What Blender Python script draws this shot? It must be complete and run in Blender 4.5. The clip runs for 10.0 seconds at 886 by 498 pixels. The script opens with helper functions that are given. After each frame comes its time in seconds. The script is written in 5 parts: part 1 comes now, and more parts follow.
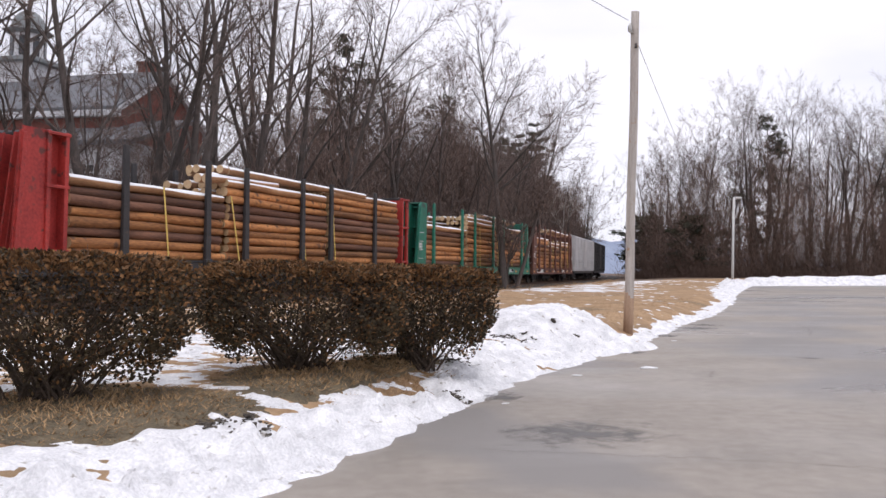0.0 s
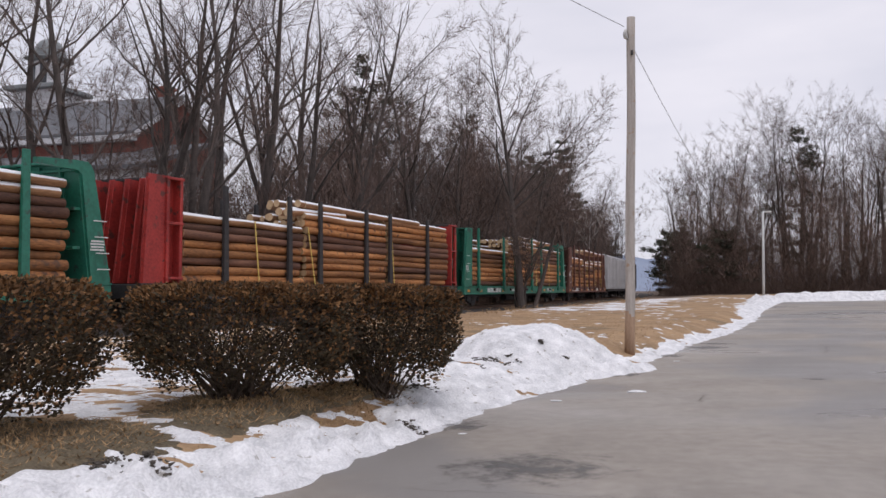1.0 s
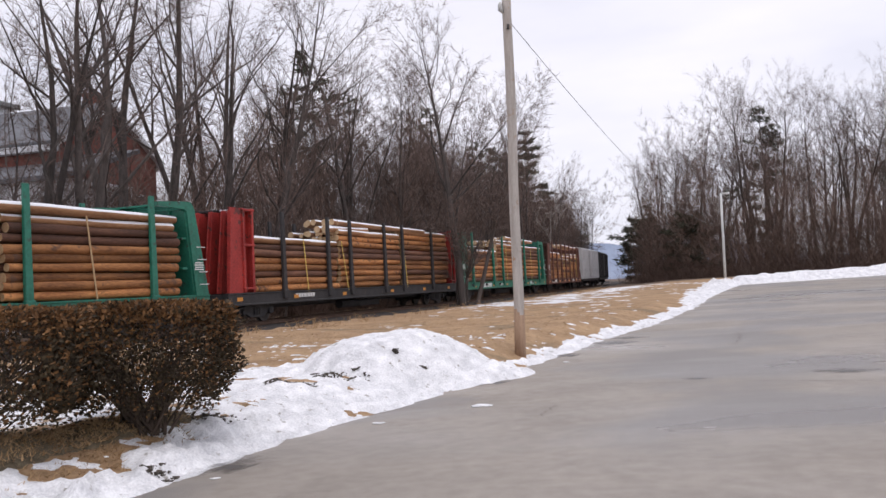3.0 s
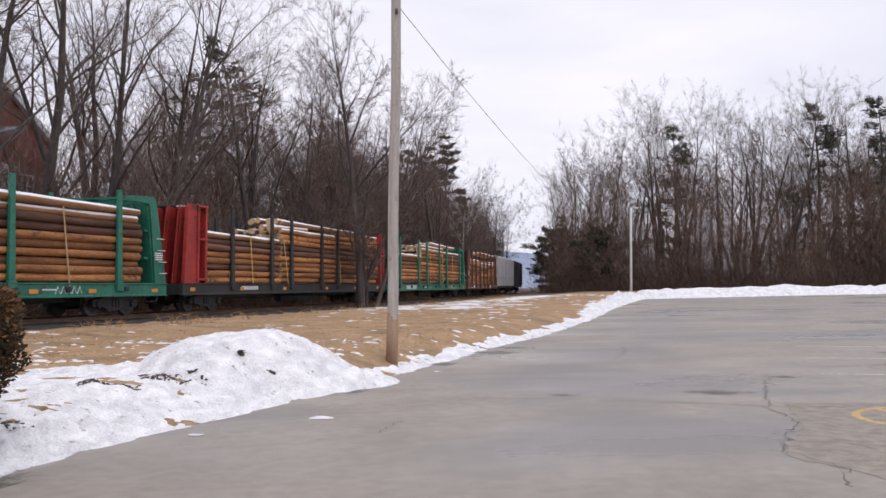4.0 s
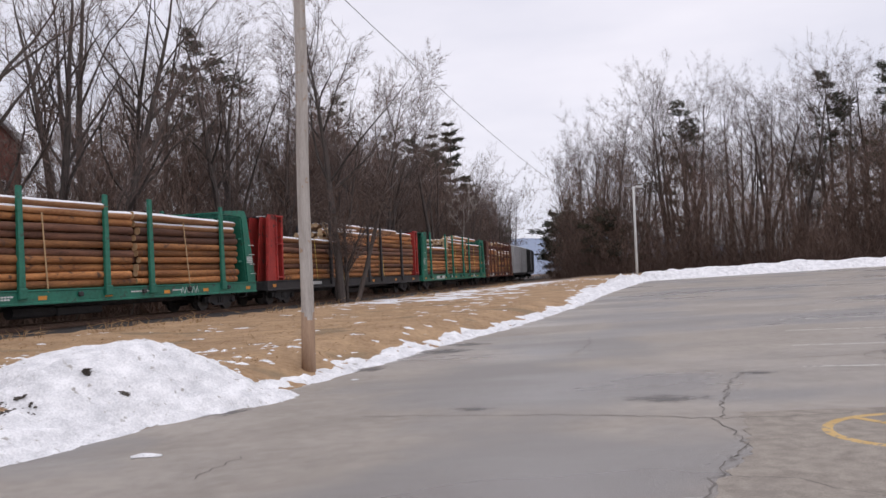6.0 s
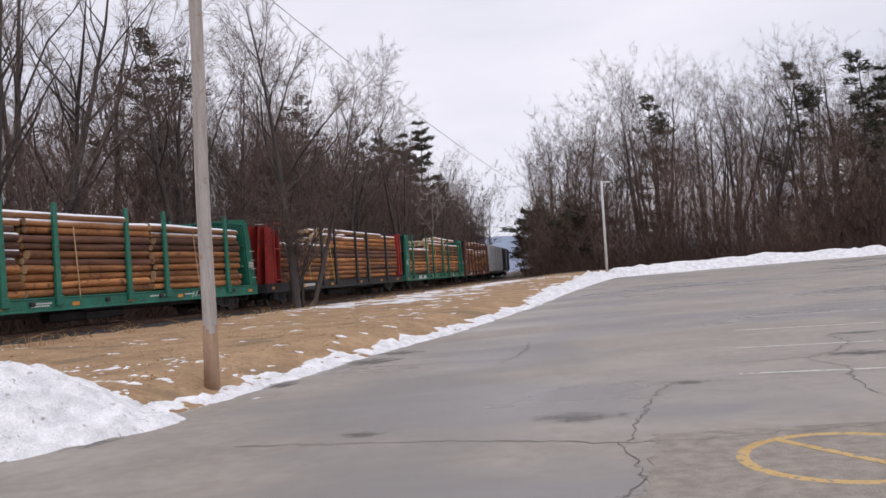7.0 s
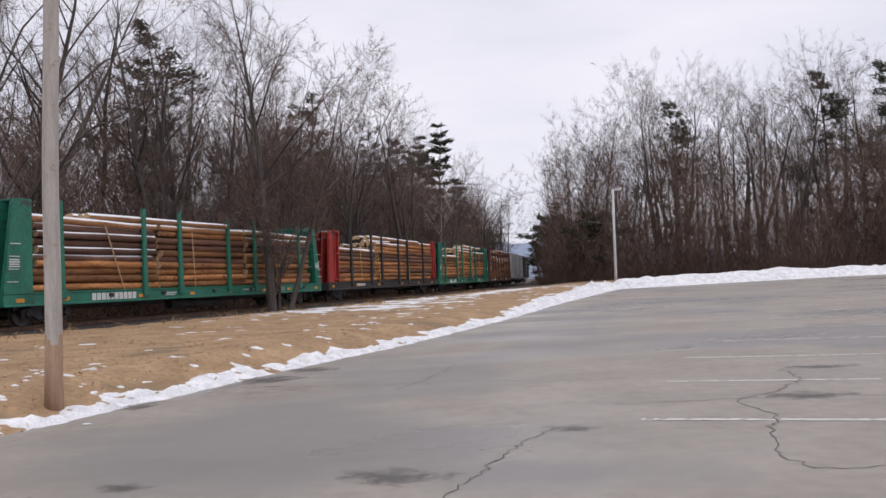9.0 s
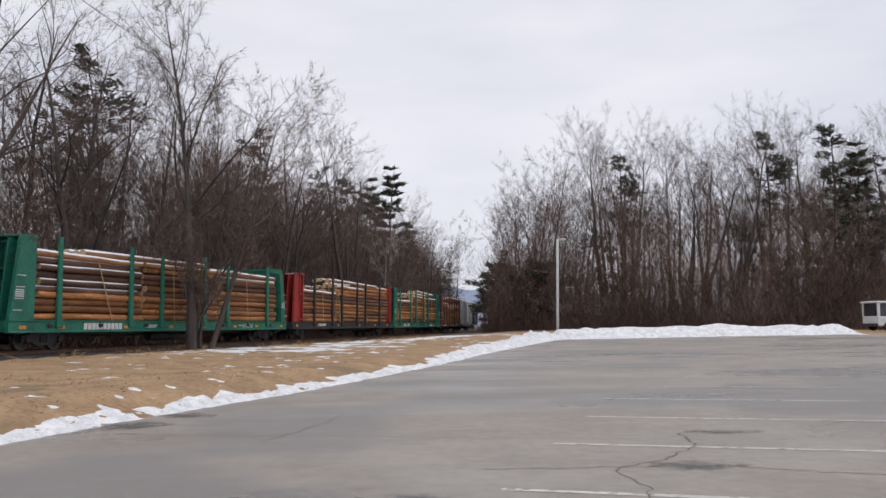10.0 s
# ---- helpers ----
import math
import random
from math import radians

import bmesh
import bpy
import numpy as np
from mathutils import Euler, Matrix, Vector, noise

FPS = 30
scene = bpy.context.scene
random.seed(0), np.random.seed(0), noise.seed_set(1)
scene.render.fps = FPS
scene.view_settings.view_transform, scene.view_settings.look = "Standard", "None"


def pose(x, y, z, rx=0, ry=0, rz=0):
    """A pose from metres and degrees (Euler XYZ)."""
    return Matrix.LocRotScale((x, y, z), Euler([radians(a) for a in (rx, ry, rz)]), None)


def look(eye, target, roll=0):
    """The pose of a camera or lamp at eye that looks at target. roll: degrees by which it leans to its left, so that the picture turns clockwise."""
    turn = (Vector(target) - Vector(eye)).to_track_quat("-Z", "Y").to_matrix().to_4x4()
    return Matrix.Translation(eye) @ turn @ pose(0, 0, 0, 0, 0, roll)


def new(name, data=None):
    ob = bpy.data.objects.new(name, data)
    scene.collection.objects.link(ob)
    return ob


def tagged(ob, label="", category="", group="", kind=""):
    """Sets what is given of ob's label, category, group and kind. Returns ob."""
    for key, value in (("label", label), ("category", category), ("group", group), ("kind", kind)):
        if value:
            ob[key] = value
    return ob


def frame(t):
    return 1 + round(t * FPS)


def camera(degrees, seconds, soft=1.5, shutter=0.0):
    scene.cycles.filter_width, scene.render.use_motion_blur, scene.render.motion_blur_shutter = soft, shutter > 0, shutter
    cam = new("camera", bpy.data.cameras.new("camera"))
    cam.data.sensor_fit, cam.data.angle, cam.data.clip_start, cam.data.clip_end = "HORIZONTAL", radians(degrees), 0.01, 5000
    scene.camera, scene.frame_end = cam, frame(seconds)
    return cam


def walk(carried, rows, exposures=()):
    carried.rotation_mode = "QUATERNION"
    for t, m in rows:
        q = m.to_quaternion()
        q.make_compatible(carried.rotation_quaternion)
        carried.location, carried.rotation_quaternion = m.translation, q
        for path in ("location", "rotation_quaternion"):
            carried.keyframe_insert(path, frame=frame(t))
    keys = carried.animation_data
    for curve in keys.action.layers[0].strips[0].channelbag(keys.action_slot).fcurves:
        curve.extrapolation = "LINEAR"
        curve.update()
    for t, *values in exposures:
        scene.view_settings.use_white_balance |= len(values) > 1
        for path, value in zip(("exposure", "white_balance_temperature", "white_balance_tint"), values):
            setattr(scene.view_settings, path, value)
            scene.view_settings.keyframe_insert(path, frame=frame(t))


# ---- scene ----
cam = camera(54.5, 10.0)

PATH = [
    (0, (-0.031, 0.019, 1.449), (-0.033, 2.018, 1.498), 1.2),
    (0.5, (0.589, 0.524, 1.467), (0.631, 2.52, 1.587), -3.7),
    (1, (1.104, 0.953, 1.45), (1.021, 2.949, 1.545), 0.4),
    (1.5, (1.828, 1.531, 1.44), (1.683, 3.524, 1.527), -3.6),
    (2, (2.44, 1.97, 1.47), (2.366, 3.966, 1.559), -3.4),
    (3.5, (4.279, 3.568, 1.567), (4.276, 5.566, 1.652), -1.2),
    (4, (4.755, 4.238, 1.496), (4.895, 6.231, 1.586), 0.2),
    (4.5, (5.319, 4.895, 1.524), (5.372, 6.894, 1.568), -0.1),
    (5, (5.773, 5.516, 1.501), (5.833, 7.514, 1.544), -0.8),
    (5.5, (6.323, 6.163, 1.492), (6.362, 8.163, 1.507), -1.5),
    (6, (6.793, 6.758, 1.502), (6.891, 8.755, 1.569), -2.2),
    (7.5, (8.61, 8.543, 1.55), (8.757, 10.536, 1.61), -3.5),
    (8, (9.132, 9.017, 1.546), (9.216, 11.015, 1.515), -1.1),
    (8.5, (9.766, 9.598, 1.541), (9.762, 11.595, 1.646), -2.1),
    (9, (10.358, 10.057, 1.549), (10.435, 12.054, 1.626), -1.8),
    (9.5, (11.028, 10.505, 1.563), (11.031, 12.504, 1.62), -3.0),
    (10, (11.532, 11.111, 1.543), (11.713, 13.095, 1.722), 0.4),
]
walk(cam, [(t, look(eye, target, roll)) for t, eye, target, roll in PATH],
     [(0, 0.29, 6500, 15), (0.5, 0.15, 6500, 15), (1, -0.1, 6500, 15), (1.5, -0.15, 6500, 15), (2.1, 0.0, 6500, 15), (3.5, 0.18, 6500, 15), (5, 0.03, 6500, 15), (9, 0.0, 6500, 14), (10, -0.06, 6500, 11)])

# ---- world and light: flat overcast winter day ----
scene.view_settings.exposure = 0.0
world = bpy.data.worlds.new("overcast")
scene.world = world
world.use_nodes = True
wt = world.node_tree
wt.nodes.clear()
w_out = wt.nodes.new("ShaderNodeOutputWorld")
w_bg = wt.nodes.new("ShaderNodeBackground")
w_sky = wt.nodes.new("ShaderNodeTexSky")
w_sky.sky_type, w_sky.sun_disc = "NISHITA", False
w_sky.sun_elevation, w_sky.sun_rotation = radians(70), radians(205)
w_scale = wt.nodes.new("ShaderNodeVectorMath")
w_scale.operation = "SCALE"
w_scale.inputs["Scale"].default_value = 0.10
w_geo = wt.nodes.new("ShaderNodeTexCoord")
w_map = wt.nodes.new("ShaderNodeMapping")
w_map.inputs["Scale"].default_value = (1.0, 1.0, 3.5)
w_noise = wt.nodes.new("ShaderNodeTexNoise")
w_noise.inputs["Scale"].default_value = 2.2
w_noise.inputs["Detail"].default_value = 5
w_ramp = wt.nodes.new("ShaderNodeValToRGB")
w_ramp.color_ramp.elements[0].position, w_ramp.color_ramp.elements[1].position = 0.33, 0.68
w_ramp.color_ramp.elements[0].color = (0.755, 0.775, 0.86, 1)
w_ramp.color_ramp.elements[1].color = (0.975, 0.97, 1.025, 1)
w_mix = wt.nodes.new("ShaderNodeMixRGB")
w_mix.inputs["Fac"].default_value = 0.9
wt.links.new(w_geo.outputs["Generated"], w_map.inputs["Vector"])
wt.links.new(w_map.outputs["Vector"], w_noise.inputs["Vector"])
wt.links.new(w_noise.outputs["Fac"], w_ramp.inputs["Fac"])
wt.links.new(w_sky.outputs["Color"], w_scale.inputs[0])
wt.links.new(w_scale.outputs["Vector"], w_mix.inputs["Color1"])
wt.links.new(w_ramp.outputs["Color"], w_mix.inputs["Color2"])
wt.links.new(w_mix.outputs["Color"], w_bg.inputs["Color"])
wt.links.new(w_bg.outputs["Background"], w_out.inputs["Surface"])
w_bg.inputs["Strength"].default_value = 1.0
sun = new("sun", bpy.data.lights.new("sun", "SUN"))
sun.data.energy, sun.data.angle, sun.data.color = 0.8, radians(25), (1.0, 0.97, 0.93)
sun.matrix_world = look((0, 0, 40), (-6, 13, 0))


# ---- materials ----
def material(name, dark, light, scale=4.0, rough=0.8, bump=0.0, bump_scale=None, metal=0.0, stretch=(1, 1, 1), vary=0.0, wear=None, wear_at=0.62,
             wear_scale=None, spec=0.5, islands=False, space="Object", snow=0.0):
    """Two-scale noise colour with optional per-object variation, worn patches, relief and snow on what faces up."""
    m = bpy.data.materials.new(name)
    m.use_nodes = True
    nt = m.node_tree
    n, link = nt.nodes, nt.links
    b = n["Principled BSDF"]
    b.inputs["Roughness"].default_value, b.inputs["Metallic"].default_value = rough, metal
    b.inputs["Specular IOR Level"].default_value = spec
    tc = n.new("ShaderNodeTexCoord")
    mp = n.new("ShaderNodeMapping")
    mp.inputs["Scale"].default_value = stretch
    link.new(tc.outputs[space], mp.inputs["Vector"])
    big = n.new("ShaderNodeTexNoise")
    big.inputs["Scale"].default_value, big.inputs["Detail"].default_value = scale, 3
    fine = n.new("ShaderNodeTexNoise")
    fine.inputs["Scale"].default_value, fine.inputs["Detail"].default_value = scale * 9, 4
    for k in (big, fine):
        link.new(mp.outputs["Vector"], k.inputs["Vector"])
    mix = n.new("ShaderNodeMath")
    mix.operation = "MULTIPLY_ADD"
    mix.inputs[1].default_value, mix.inputs[2].default_value = 0.55, 0.0
    link.new(big.outputs["Fac"], mix.inputs[0])
    add = n.new("ShaderNodeMath")
    add.operation = "MULTIPLY_ADD"
    add.inputs[1].default_value = 0.45
    link.new(fine.outputs["Fac"], add.inputs[0])
    link.new(mix.outputs[0], add.inputs[2])
    ramp = n.new("ShaderNodeValToRGB")
    ramp.color_ramp.elements[0].position, ramp.color_ramp.elements[1].position = 0.36, 0.64
    ramp.color_ramp.elements[0].color, ramp.color_ramp.elements[1].color = (*dark, 1), (*light, 1)
    link.new(add.outputs[0], ramp.inputs["Fac"])
    colour = ramp.outputs["Color"]
    if vary:
        hsv = n.new("ShaderNodeHueSaturation")
        rnd = n.new("ShaderNodeNewGeometry") if islands else n.new("ShaderNodeObjectInfo")
        span = n.new("ShaderNodeMapRange")
        span.inputs["To Min"].default_value, span.inputs["To Max"].default_value = 1 - vary, 1 + vary
        link.new(rnd.outputs["Random Per Island" if islands else "Random"], span.inputs["Value"])
        link.new(span.outputs["Result"], hsv.inputs["Value"])
        link.new(colour, hsv.inputs["Color"])
        colour = hsv.outputs["Color"]
    if wear:
        spot = n.new("ShaderNodeTexNoise")
        spot.inputs["Scale"].default_value, spot.inputs["Detail"].default_value = wear_scale or scale * 2.3, 6
        link.new(tc.outputs[space], spot.inputs["Vector"])
        cut = n.new("ShaderNodeMapRange")
        cut.inputs["From Min"].default_value, cut.inputs["From Max"].default_value = wear_at, wear_at + 0.07
        link.new(spot.outputs["Fac"], cut.inputs["Value"])
        over = n.new("ShaderNodeMixRGB")
        over.inputs["Color2"].default_value = (*wear, 1)
        link.new(cut.outputs["Result"], over.inputs["Fac"])
        link.new(colour, over.inputs["Color1"])
        colour = over.outputs["Color"]
    if snow:
        geo = n.new("ShaderNodeNewGeometry")
        sep = n.new("ShaderNodeSeparateXYZ")
        link.new(geo.outputs["Normal"], sep.inputs[0])
        jag = n.new("ShaderNodeMath")
        jag.operation = "MULTIPLY_ADD"
        jag.inputs[1].default_value = 0.5
        link.new(big.outputs["Fac"], jag.inputs[0])
        link.new(sep.outputs["Z"], jag.inputs[2])
        cut = n.new("ShaderNodeMapRange")
        cut.inputs["From Min"].default_value, cut.inputs["From Max"].default_value = snow, snow + 0.15
        link.new(jag.outputs[0], cut.inputs["Value"])
        over = n.new("ShaderNodeMixRGB")
        over.inputs["Color2"].default_value = (0.82, 0.83, 0.86, 1)
        link.new(cut.outputs["Result"], over.inputs["Fac"])
        link.new(colour, over.inputs["Color1"])
        colour = over.outputs["Color"]
    link.new(colour, b.inputs["Base Color"])
    if bump:
        rel = n.new("ShaderNodeTexNoise")
        rel.inputs["Scale"].default_value, rel.inputs["Detail"].default_value = bump_scale or scale * 6, 5
        link.new(mp.outputs["Vector"], rel.inputs["Vector"])
        bp = n.new("ShaderNodeBump")
        bp.inputs["Strength"].default_value, bp.inputs["Distance"].default_value = min(1.0, bump), 0.03
        link.new(rel.outputs["Fac"], bp.inputs["Height"])
        link.new(bp.outputs["Normal"], b.inputs["Normal"])
    return m


def asphalt_material():
    """Worn damp asphalt: grey-tan aggregate, broad wet sheets with a smoother skin, dark stains."""
    m = material("asphalt", (0.255, 0.224, 0.190), (0.352, 0.313, 0.270), scale=0.55, rough=0.62, bump=0.35, bump_scale=70, space="Object",
                 wear=(0.238, 0.221, 0.205), wear_at=0.50, wear_scale=0.16)
    nt = m.node_tree
    n, link = nt.nodes, nt.links
    b = n["Principled BSDF"]
    tc = n.new("ShaderNodeTexCoord")
    mp = n.new("ShaderNodeMapping")
    mp.inputs["Rotation"].default_value = (0, 0, radians(24))
    mp.inputs["Scale"].default_value = (0.11, 0.28, 1)
    wet = n.new("ShaderNodeTexNoise")
    wet.inputs["Scale"].default_value, wet.inputs["Detail"].default_value = 1.0, 5
    span = n.new("ShaderNodeMapRange")
    span.inputs["From Min"].default_value, span.inputs["From Max"].default_value = 0.42, 0.62
    span.inputs["To Min"].default_value, span.inputs["To Max"].default_value = 0.64, 0.27
    link.new(tc.outputs["Object"], mp.inputs["Vector"])
    link.new(mp.outputs["Vector"], wet.inputs["Vector"])
    link.new(wet.outputs["Fac"], span.inputs["Value"])
    link.new(span.outputs["Result"], b.inputs["Roughness"])
    return m


def stain_material():
    """A dark damp film that breaks up into specks towards its rim."""
    m = material("wet_stain", (0.05, 0.046, 0.043), (0.10, 0.092, 0.086), scale=3, rough=0.35)
    n, link = m.node_tree.nodes, m.node_tree.links
    tc = n.new("ShaderNodeTexCoord")
    off = n.new("ShaderNodeVectorMath")
    off.operation = "DISTANCE"
    off.inputs[1].default_value = (0.5, 0.5, 0.5)
    flat = n.new("ShaderNodeMapping")
    flat.inputs["Scale"].default_value = (1, 1, 0)
    flat.inputs["Location"].default_value = (0, 0, 0.5)
    link.new(tc.outputs["Generated"], flat.inputs["Vector"])
    link.new(flat.outputs["Vector"], off.inputs[0])
    nz = n.new("ShaderNodeTexNoise")
    nz.inputs["Scale"].default_value, nz.inputs["Detail"].default_value, nz.inputs["Roughness"].default_value = 2.6, 8, 0.75
    link.new(tc.outputs["Object"], nz.inputs["Vector"])
    sub = n.new("ShaderNodeMath")
    sub.operation = "MULTIPLY_ADD"
    sub.inputs[1].default_value = -0.75
    link.new(off.outputs["Value"], sub.inputs[0])
    link.new(nz.outputs["Fac"], sub.inputs[2])
    cut = n.new("ShaderNodeMapRange")
    cut.inputs["From Min"].default_value, cut.inputs["From Max"].default_value, cut.inputs["To Max"].default_value = 0.27, 0.50, 0.62
    link.new(sub.outputs[0], cut.inputs["Value"])
    link.new(cut.outputs["Result"], n["Principled BSDF"].inputs["Alpha"])
    return m


M = {
    "asphalt": asphalt_material(),
    "old_asphalt": material("coarse_old_asphalt", (0.225, 0.196, 0.165), (0.365, 0.322, 0.272), scale=6, rough=0.8, bump=0.7, bump_scale=45, wear=(0.24, 0.21, 0.18), wear_at=0.6, wear_scale=1.2),
    "crack": material("crack_filler", (0.10, 0.09, 0.08), (0.20, 0.178, 0.158), scale=8, rough=0.8),
    "wet": stain_material(),
    "line": material("worn_white_paint", (0.48, 0.465, 0.43), (0.66, 0.645, 0.60), scale=3, rough=0.7, wear=(0.30, 0.272, 0.24), wear_at=0.53, wear_scale=9),
    "yellow": material("worn_yellow_paint", (0.48, 0.31, 0.10), (0.60, 0.41, 0.17), scale=3, rough=0.7, wear=(0.29, 0.24, 0.18), wear_at=0.55, wear_scale=12),
    "lawn": material("dormant_lawn", (0.28, 0.175, 0.094), (0.48, 0.32, 0.18), scale=0.9, rough=0.95, bump=1.0, bump_scale=25,
                     wear=(0.25, 0.176, 0.102), wear_at=0.58, wear_scale=0.5),
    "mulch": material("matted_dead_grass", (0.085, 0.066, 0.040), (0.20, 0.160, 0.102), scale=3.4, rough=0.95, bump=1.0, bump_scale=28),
    "straw": material("dry_grass", (0.29, 0.18, 0.09), (0.46, 0.31, 0.165), scale=2, rough=0.95, vary=0.35, islands=True),
    "snow": material("old_snow", (0.60, 0.605, 0.62), (0.95, 0.95, 0.96), scale=3.4, rough=0.75, bump=1.0, bump_scale=17, wear=(0.40, 0.38, 0.355), wear_at=0.635, wear_scale=7.0),
    "dirt": material("dark_dirt", (0.055, 0.047, 0.04), (0.15, 0.125, 0.10), scale=7, rough=0.95, bump=0.8),
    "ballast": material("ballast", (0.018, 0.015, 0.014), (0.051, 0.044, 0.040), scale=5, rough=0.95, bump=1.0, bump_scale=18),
    "rail": material("rusty_rail", (0.09, 0.05, 0.035), (0.16, 0.10, 0.07), scale=5, rough=0.6, metal=0.4),
    "tie": material("creosoted_tie", (0.035, 0.028, 0.023), (0.07, 0.055, 0.045), scale=6, rough=0.9, vary=0.3),
    "pole": material("weathered_pole", (0.35, 0.31, 0.275), (0.53, 0.485, 0.445), scale=3, rough=0.9, bump=0.6, bump_scale=14, stretch=(4, 4, 0.35),
                     wear=(0.38, 0.25, 0.16), wear_at=0.64),
    "foot": material("bare_pole_foot", (0.27, 0.175, 0.115), (0.42, 0.28, 0.185), scale=3, rough=0.9, bump=0.6, stretch=(4, 4, 0.35)),
    "bark": material("grey_brown_bark", (0.040, 0.033, 0.030), (0.112, 0.092, 0.083), scale=2.5, rough=0.95, stretch=(3, 3, 0.5), vary=0.3),
    "twig": material("bare_twigs", (0.092, 0.066, 0.056), (0.175, 0.128, 0.110), scale=0.8, rough=0.95, vary=0.3, islands=True),
    "brush": material("reddish_brush", (0.105, 0.070, 0.056), (0.215, 0.146, 0.118), scale=0.25, rough=0.95, vary=0.4, islands=True),
    "birch": material("white_birch_bark", (0.35, 0.31, 0.28), (0.6, 0.56, 0.52), scale=3, rough=0.8),
    "pine": material("dark_pine_needles", (0.030, 0.036, 0.026), (0.088, 0.096, 0.064), scale=0.7, rough=0.9, vary=0.3, islands=True),
    "forest": material("leaf_litter", (0.085, 0.055, 0.038), (0.19, 0.13, 0.09), scale=0.7, rough=0.95, bump=1.0, bump_scale=6),
    "stem": material("shrub_stems", (0.042, 0.029, 0.021), (0.10, 0.072, 0.054), scale=4, rough=0.95, vary=0.3, islands=True),
    "yew": material("dark_shrub_foliage", (0.024, 0.016, 0.008), (0.075, 0.052, 0.024), scale=1.5, rough=0.85, vary=0.4, islands=True),
    "burnt": material("winter_burnt_foliage", (0.119, 0.054, 0.019), (0.246, 0.122, 0.043), scale=1.5, rough=0.85, vary=0.4, islands=True),
    # Dark patches: weathering, plus the shade between bulkhead ribs put into the colour.
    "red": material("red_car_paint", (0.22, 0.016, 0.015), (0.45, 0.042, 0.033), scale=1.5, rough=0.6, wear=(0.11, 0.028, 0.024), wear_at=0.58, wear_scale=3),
    "green": material("green_car_paint", (0.009, 0.115, 0.076), (0.022, 0.20, 0.135), scale=1.2, rough=0.5, wear=(0.035, 0.07, 0.055), wear_at=0.60, wear_scale=3),
    "black": material("sooty_black_steel", (0.016, 0.015, 0.017), (0.045, 0.042, 0.043), scale=2, rough=0.65, wear=(0.09, 0.06, 0.045), wear_at=0.66),
    "rust": material("brown_car_paint", (0.085, 0.030, 0.022), (0.16, 0.065, 0.045), scale=1.5, rough=0.7, wear=(0.06, 0.03, 0.025), wear_at=0.62),
    "grey": material("grey_car_paint", (0.36, 0.36, 0.37), (0.52, 0.52, 0.53), scale=0.8, rough=0.55, wear=(0.2, 0.17, 0.15), wear_at=0.64),
    "steel": material("wheel_steel", (0.05, 0.045, 0.042), (0.11, 0.1, 0.095), scale=5, rough=0.5, metal=0.6),
    "log": material("peeled_logs", (0.17, 0.064, 0.022), (0.47, 0.21, 0.075), scale=1.2, rough=0.8, stretch=(3, 0.5, 3), vary=0.5, bump=0.5,
                    wear=(0.10, 0.05, 0.03), wear_at=0.60, wear_scale=2.2),
    "log_dark": material("barked_logs", (0.07, 0.034, 0.024), (0.18, 0.085, 0.052), scale=1.5, rough=0.9, stretch=(3, 0.5, 3), vary=0.35, bump=0.5),
    "log_snow": material("snow_dusted_logs", (0.22, 0.10, 0.045), (0.44, 0.24, 0.12), scale=1.2, rough=0.85, stretch=(3, 0.5, 3), vary=0.3, snow=0.55),
    "log_dark_snow": material("snow_topped_barked_logs", (0.06, 0.032, 0.026), (0.16, 0.085, 0.06), scale=1.5, rough=0.9, stretch=(3, 0.5, 3), vary=0.3, snow=0.76),
    "log_end": material("sawn_log_ends", (0.42, 0.28, 0.15), (0.6, 0.43, 0.26), scale=6, rough=0.9),
    "strap": material("yellow_straps", (0.58, 0.40, 0.08), (0.74, 0.55, 0.16), scale=4, rough=0.6),
    "tan_strap": material("tan_straps", (0.36, 0.24, 0.12), (0.5, 0.35, 0.2), scale=4, rough=0.7),
    "orange": material("orange_reflectors", (0.55, 0.22, 0.03), (0.7, 0.3, 0.05), scale=4, rough=0.4),
    "stencil": material("white_stencil", (0.55, 0.56, 0.55), (0.75, 0.76, 0.75), scale=8, rough=0.6),
    "brickwall": material("red_brick", (0.15, 0.05, 0.038), (0.25, 0.088, 0.066), scale=2, rough=0.9, wear=(0.16, 0.06, 0.05), wear_at=0.6),
    "slate": material("grey_slate_roof", (0.09, 0.095, 0.105), (0.17, 0.175, 0.19), scale=1.2, rough=0.6),
    "white": material("white_paint", (0.52, 0.53, 0.55), (0.70, 0.71, 0.73), scale=1.2, rough=0.6),
    "dome": material("weathered_dome", (0.15, 0.165, 0.17), (0.26, 0.28, 0.285), scale=1.5, rough=0.5),
    "glass": material("dark_glazing", (0.02, 0.022, 0.026), (0.05, 0.053, 0.06), scale=2, rough=0.08),
    "lamp": material("galvanised_lamp_post", (0.42, 0.42, 0.41), (0.6, 0.6, 0.58), scale=3, rough=0.5, metal=0.3),
    "wire": material("wire", (0.12, 0.12, 0.125), (0.2, 0.2, 0.2), scale=5, rough=0.6),
    "tyre": material("black_rubber", (0.012, 0.012, 0.012), (0.03, 0.03, 0.03), scale=5, rough=0.8),
    # Distance haze is put into the hill's blue surface colour.
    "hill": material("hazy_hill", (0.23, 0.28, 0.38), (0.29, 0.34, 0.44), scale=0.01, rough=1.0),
}


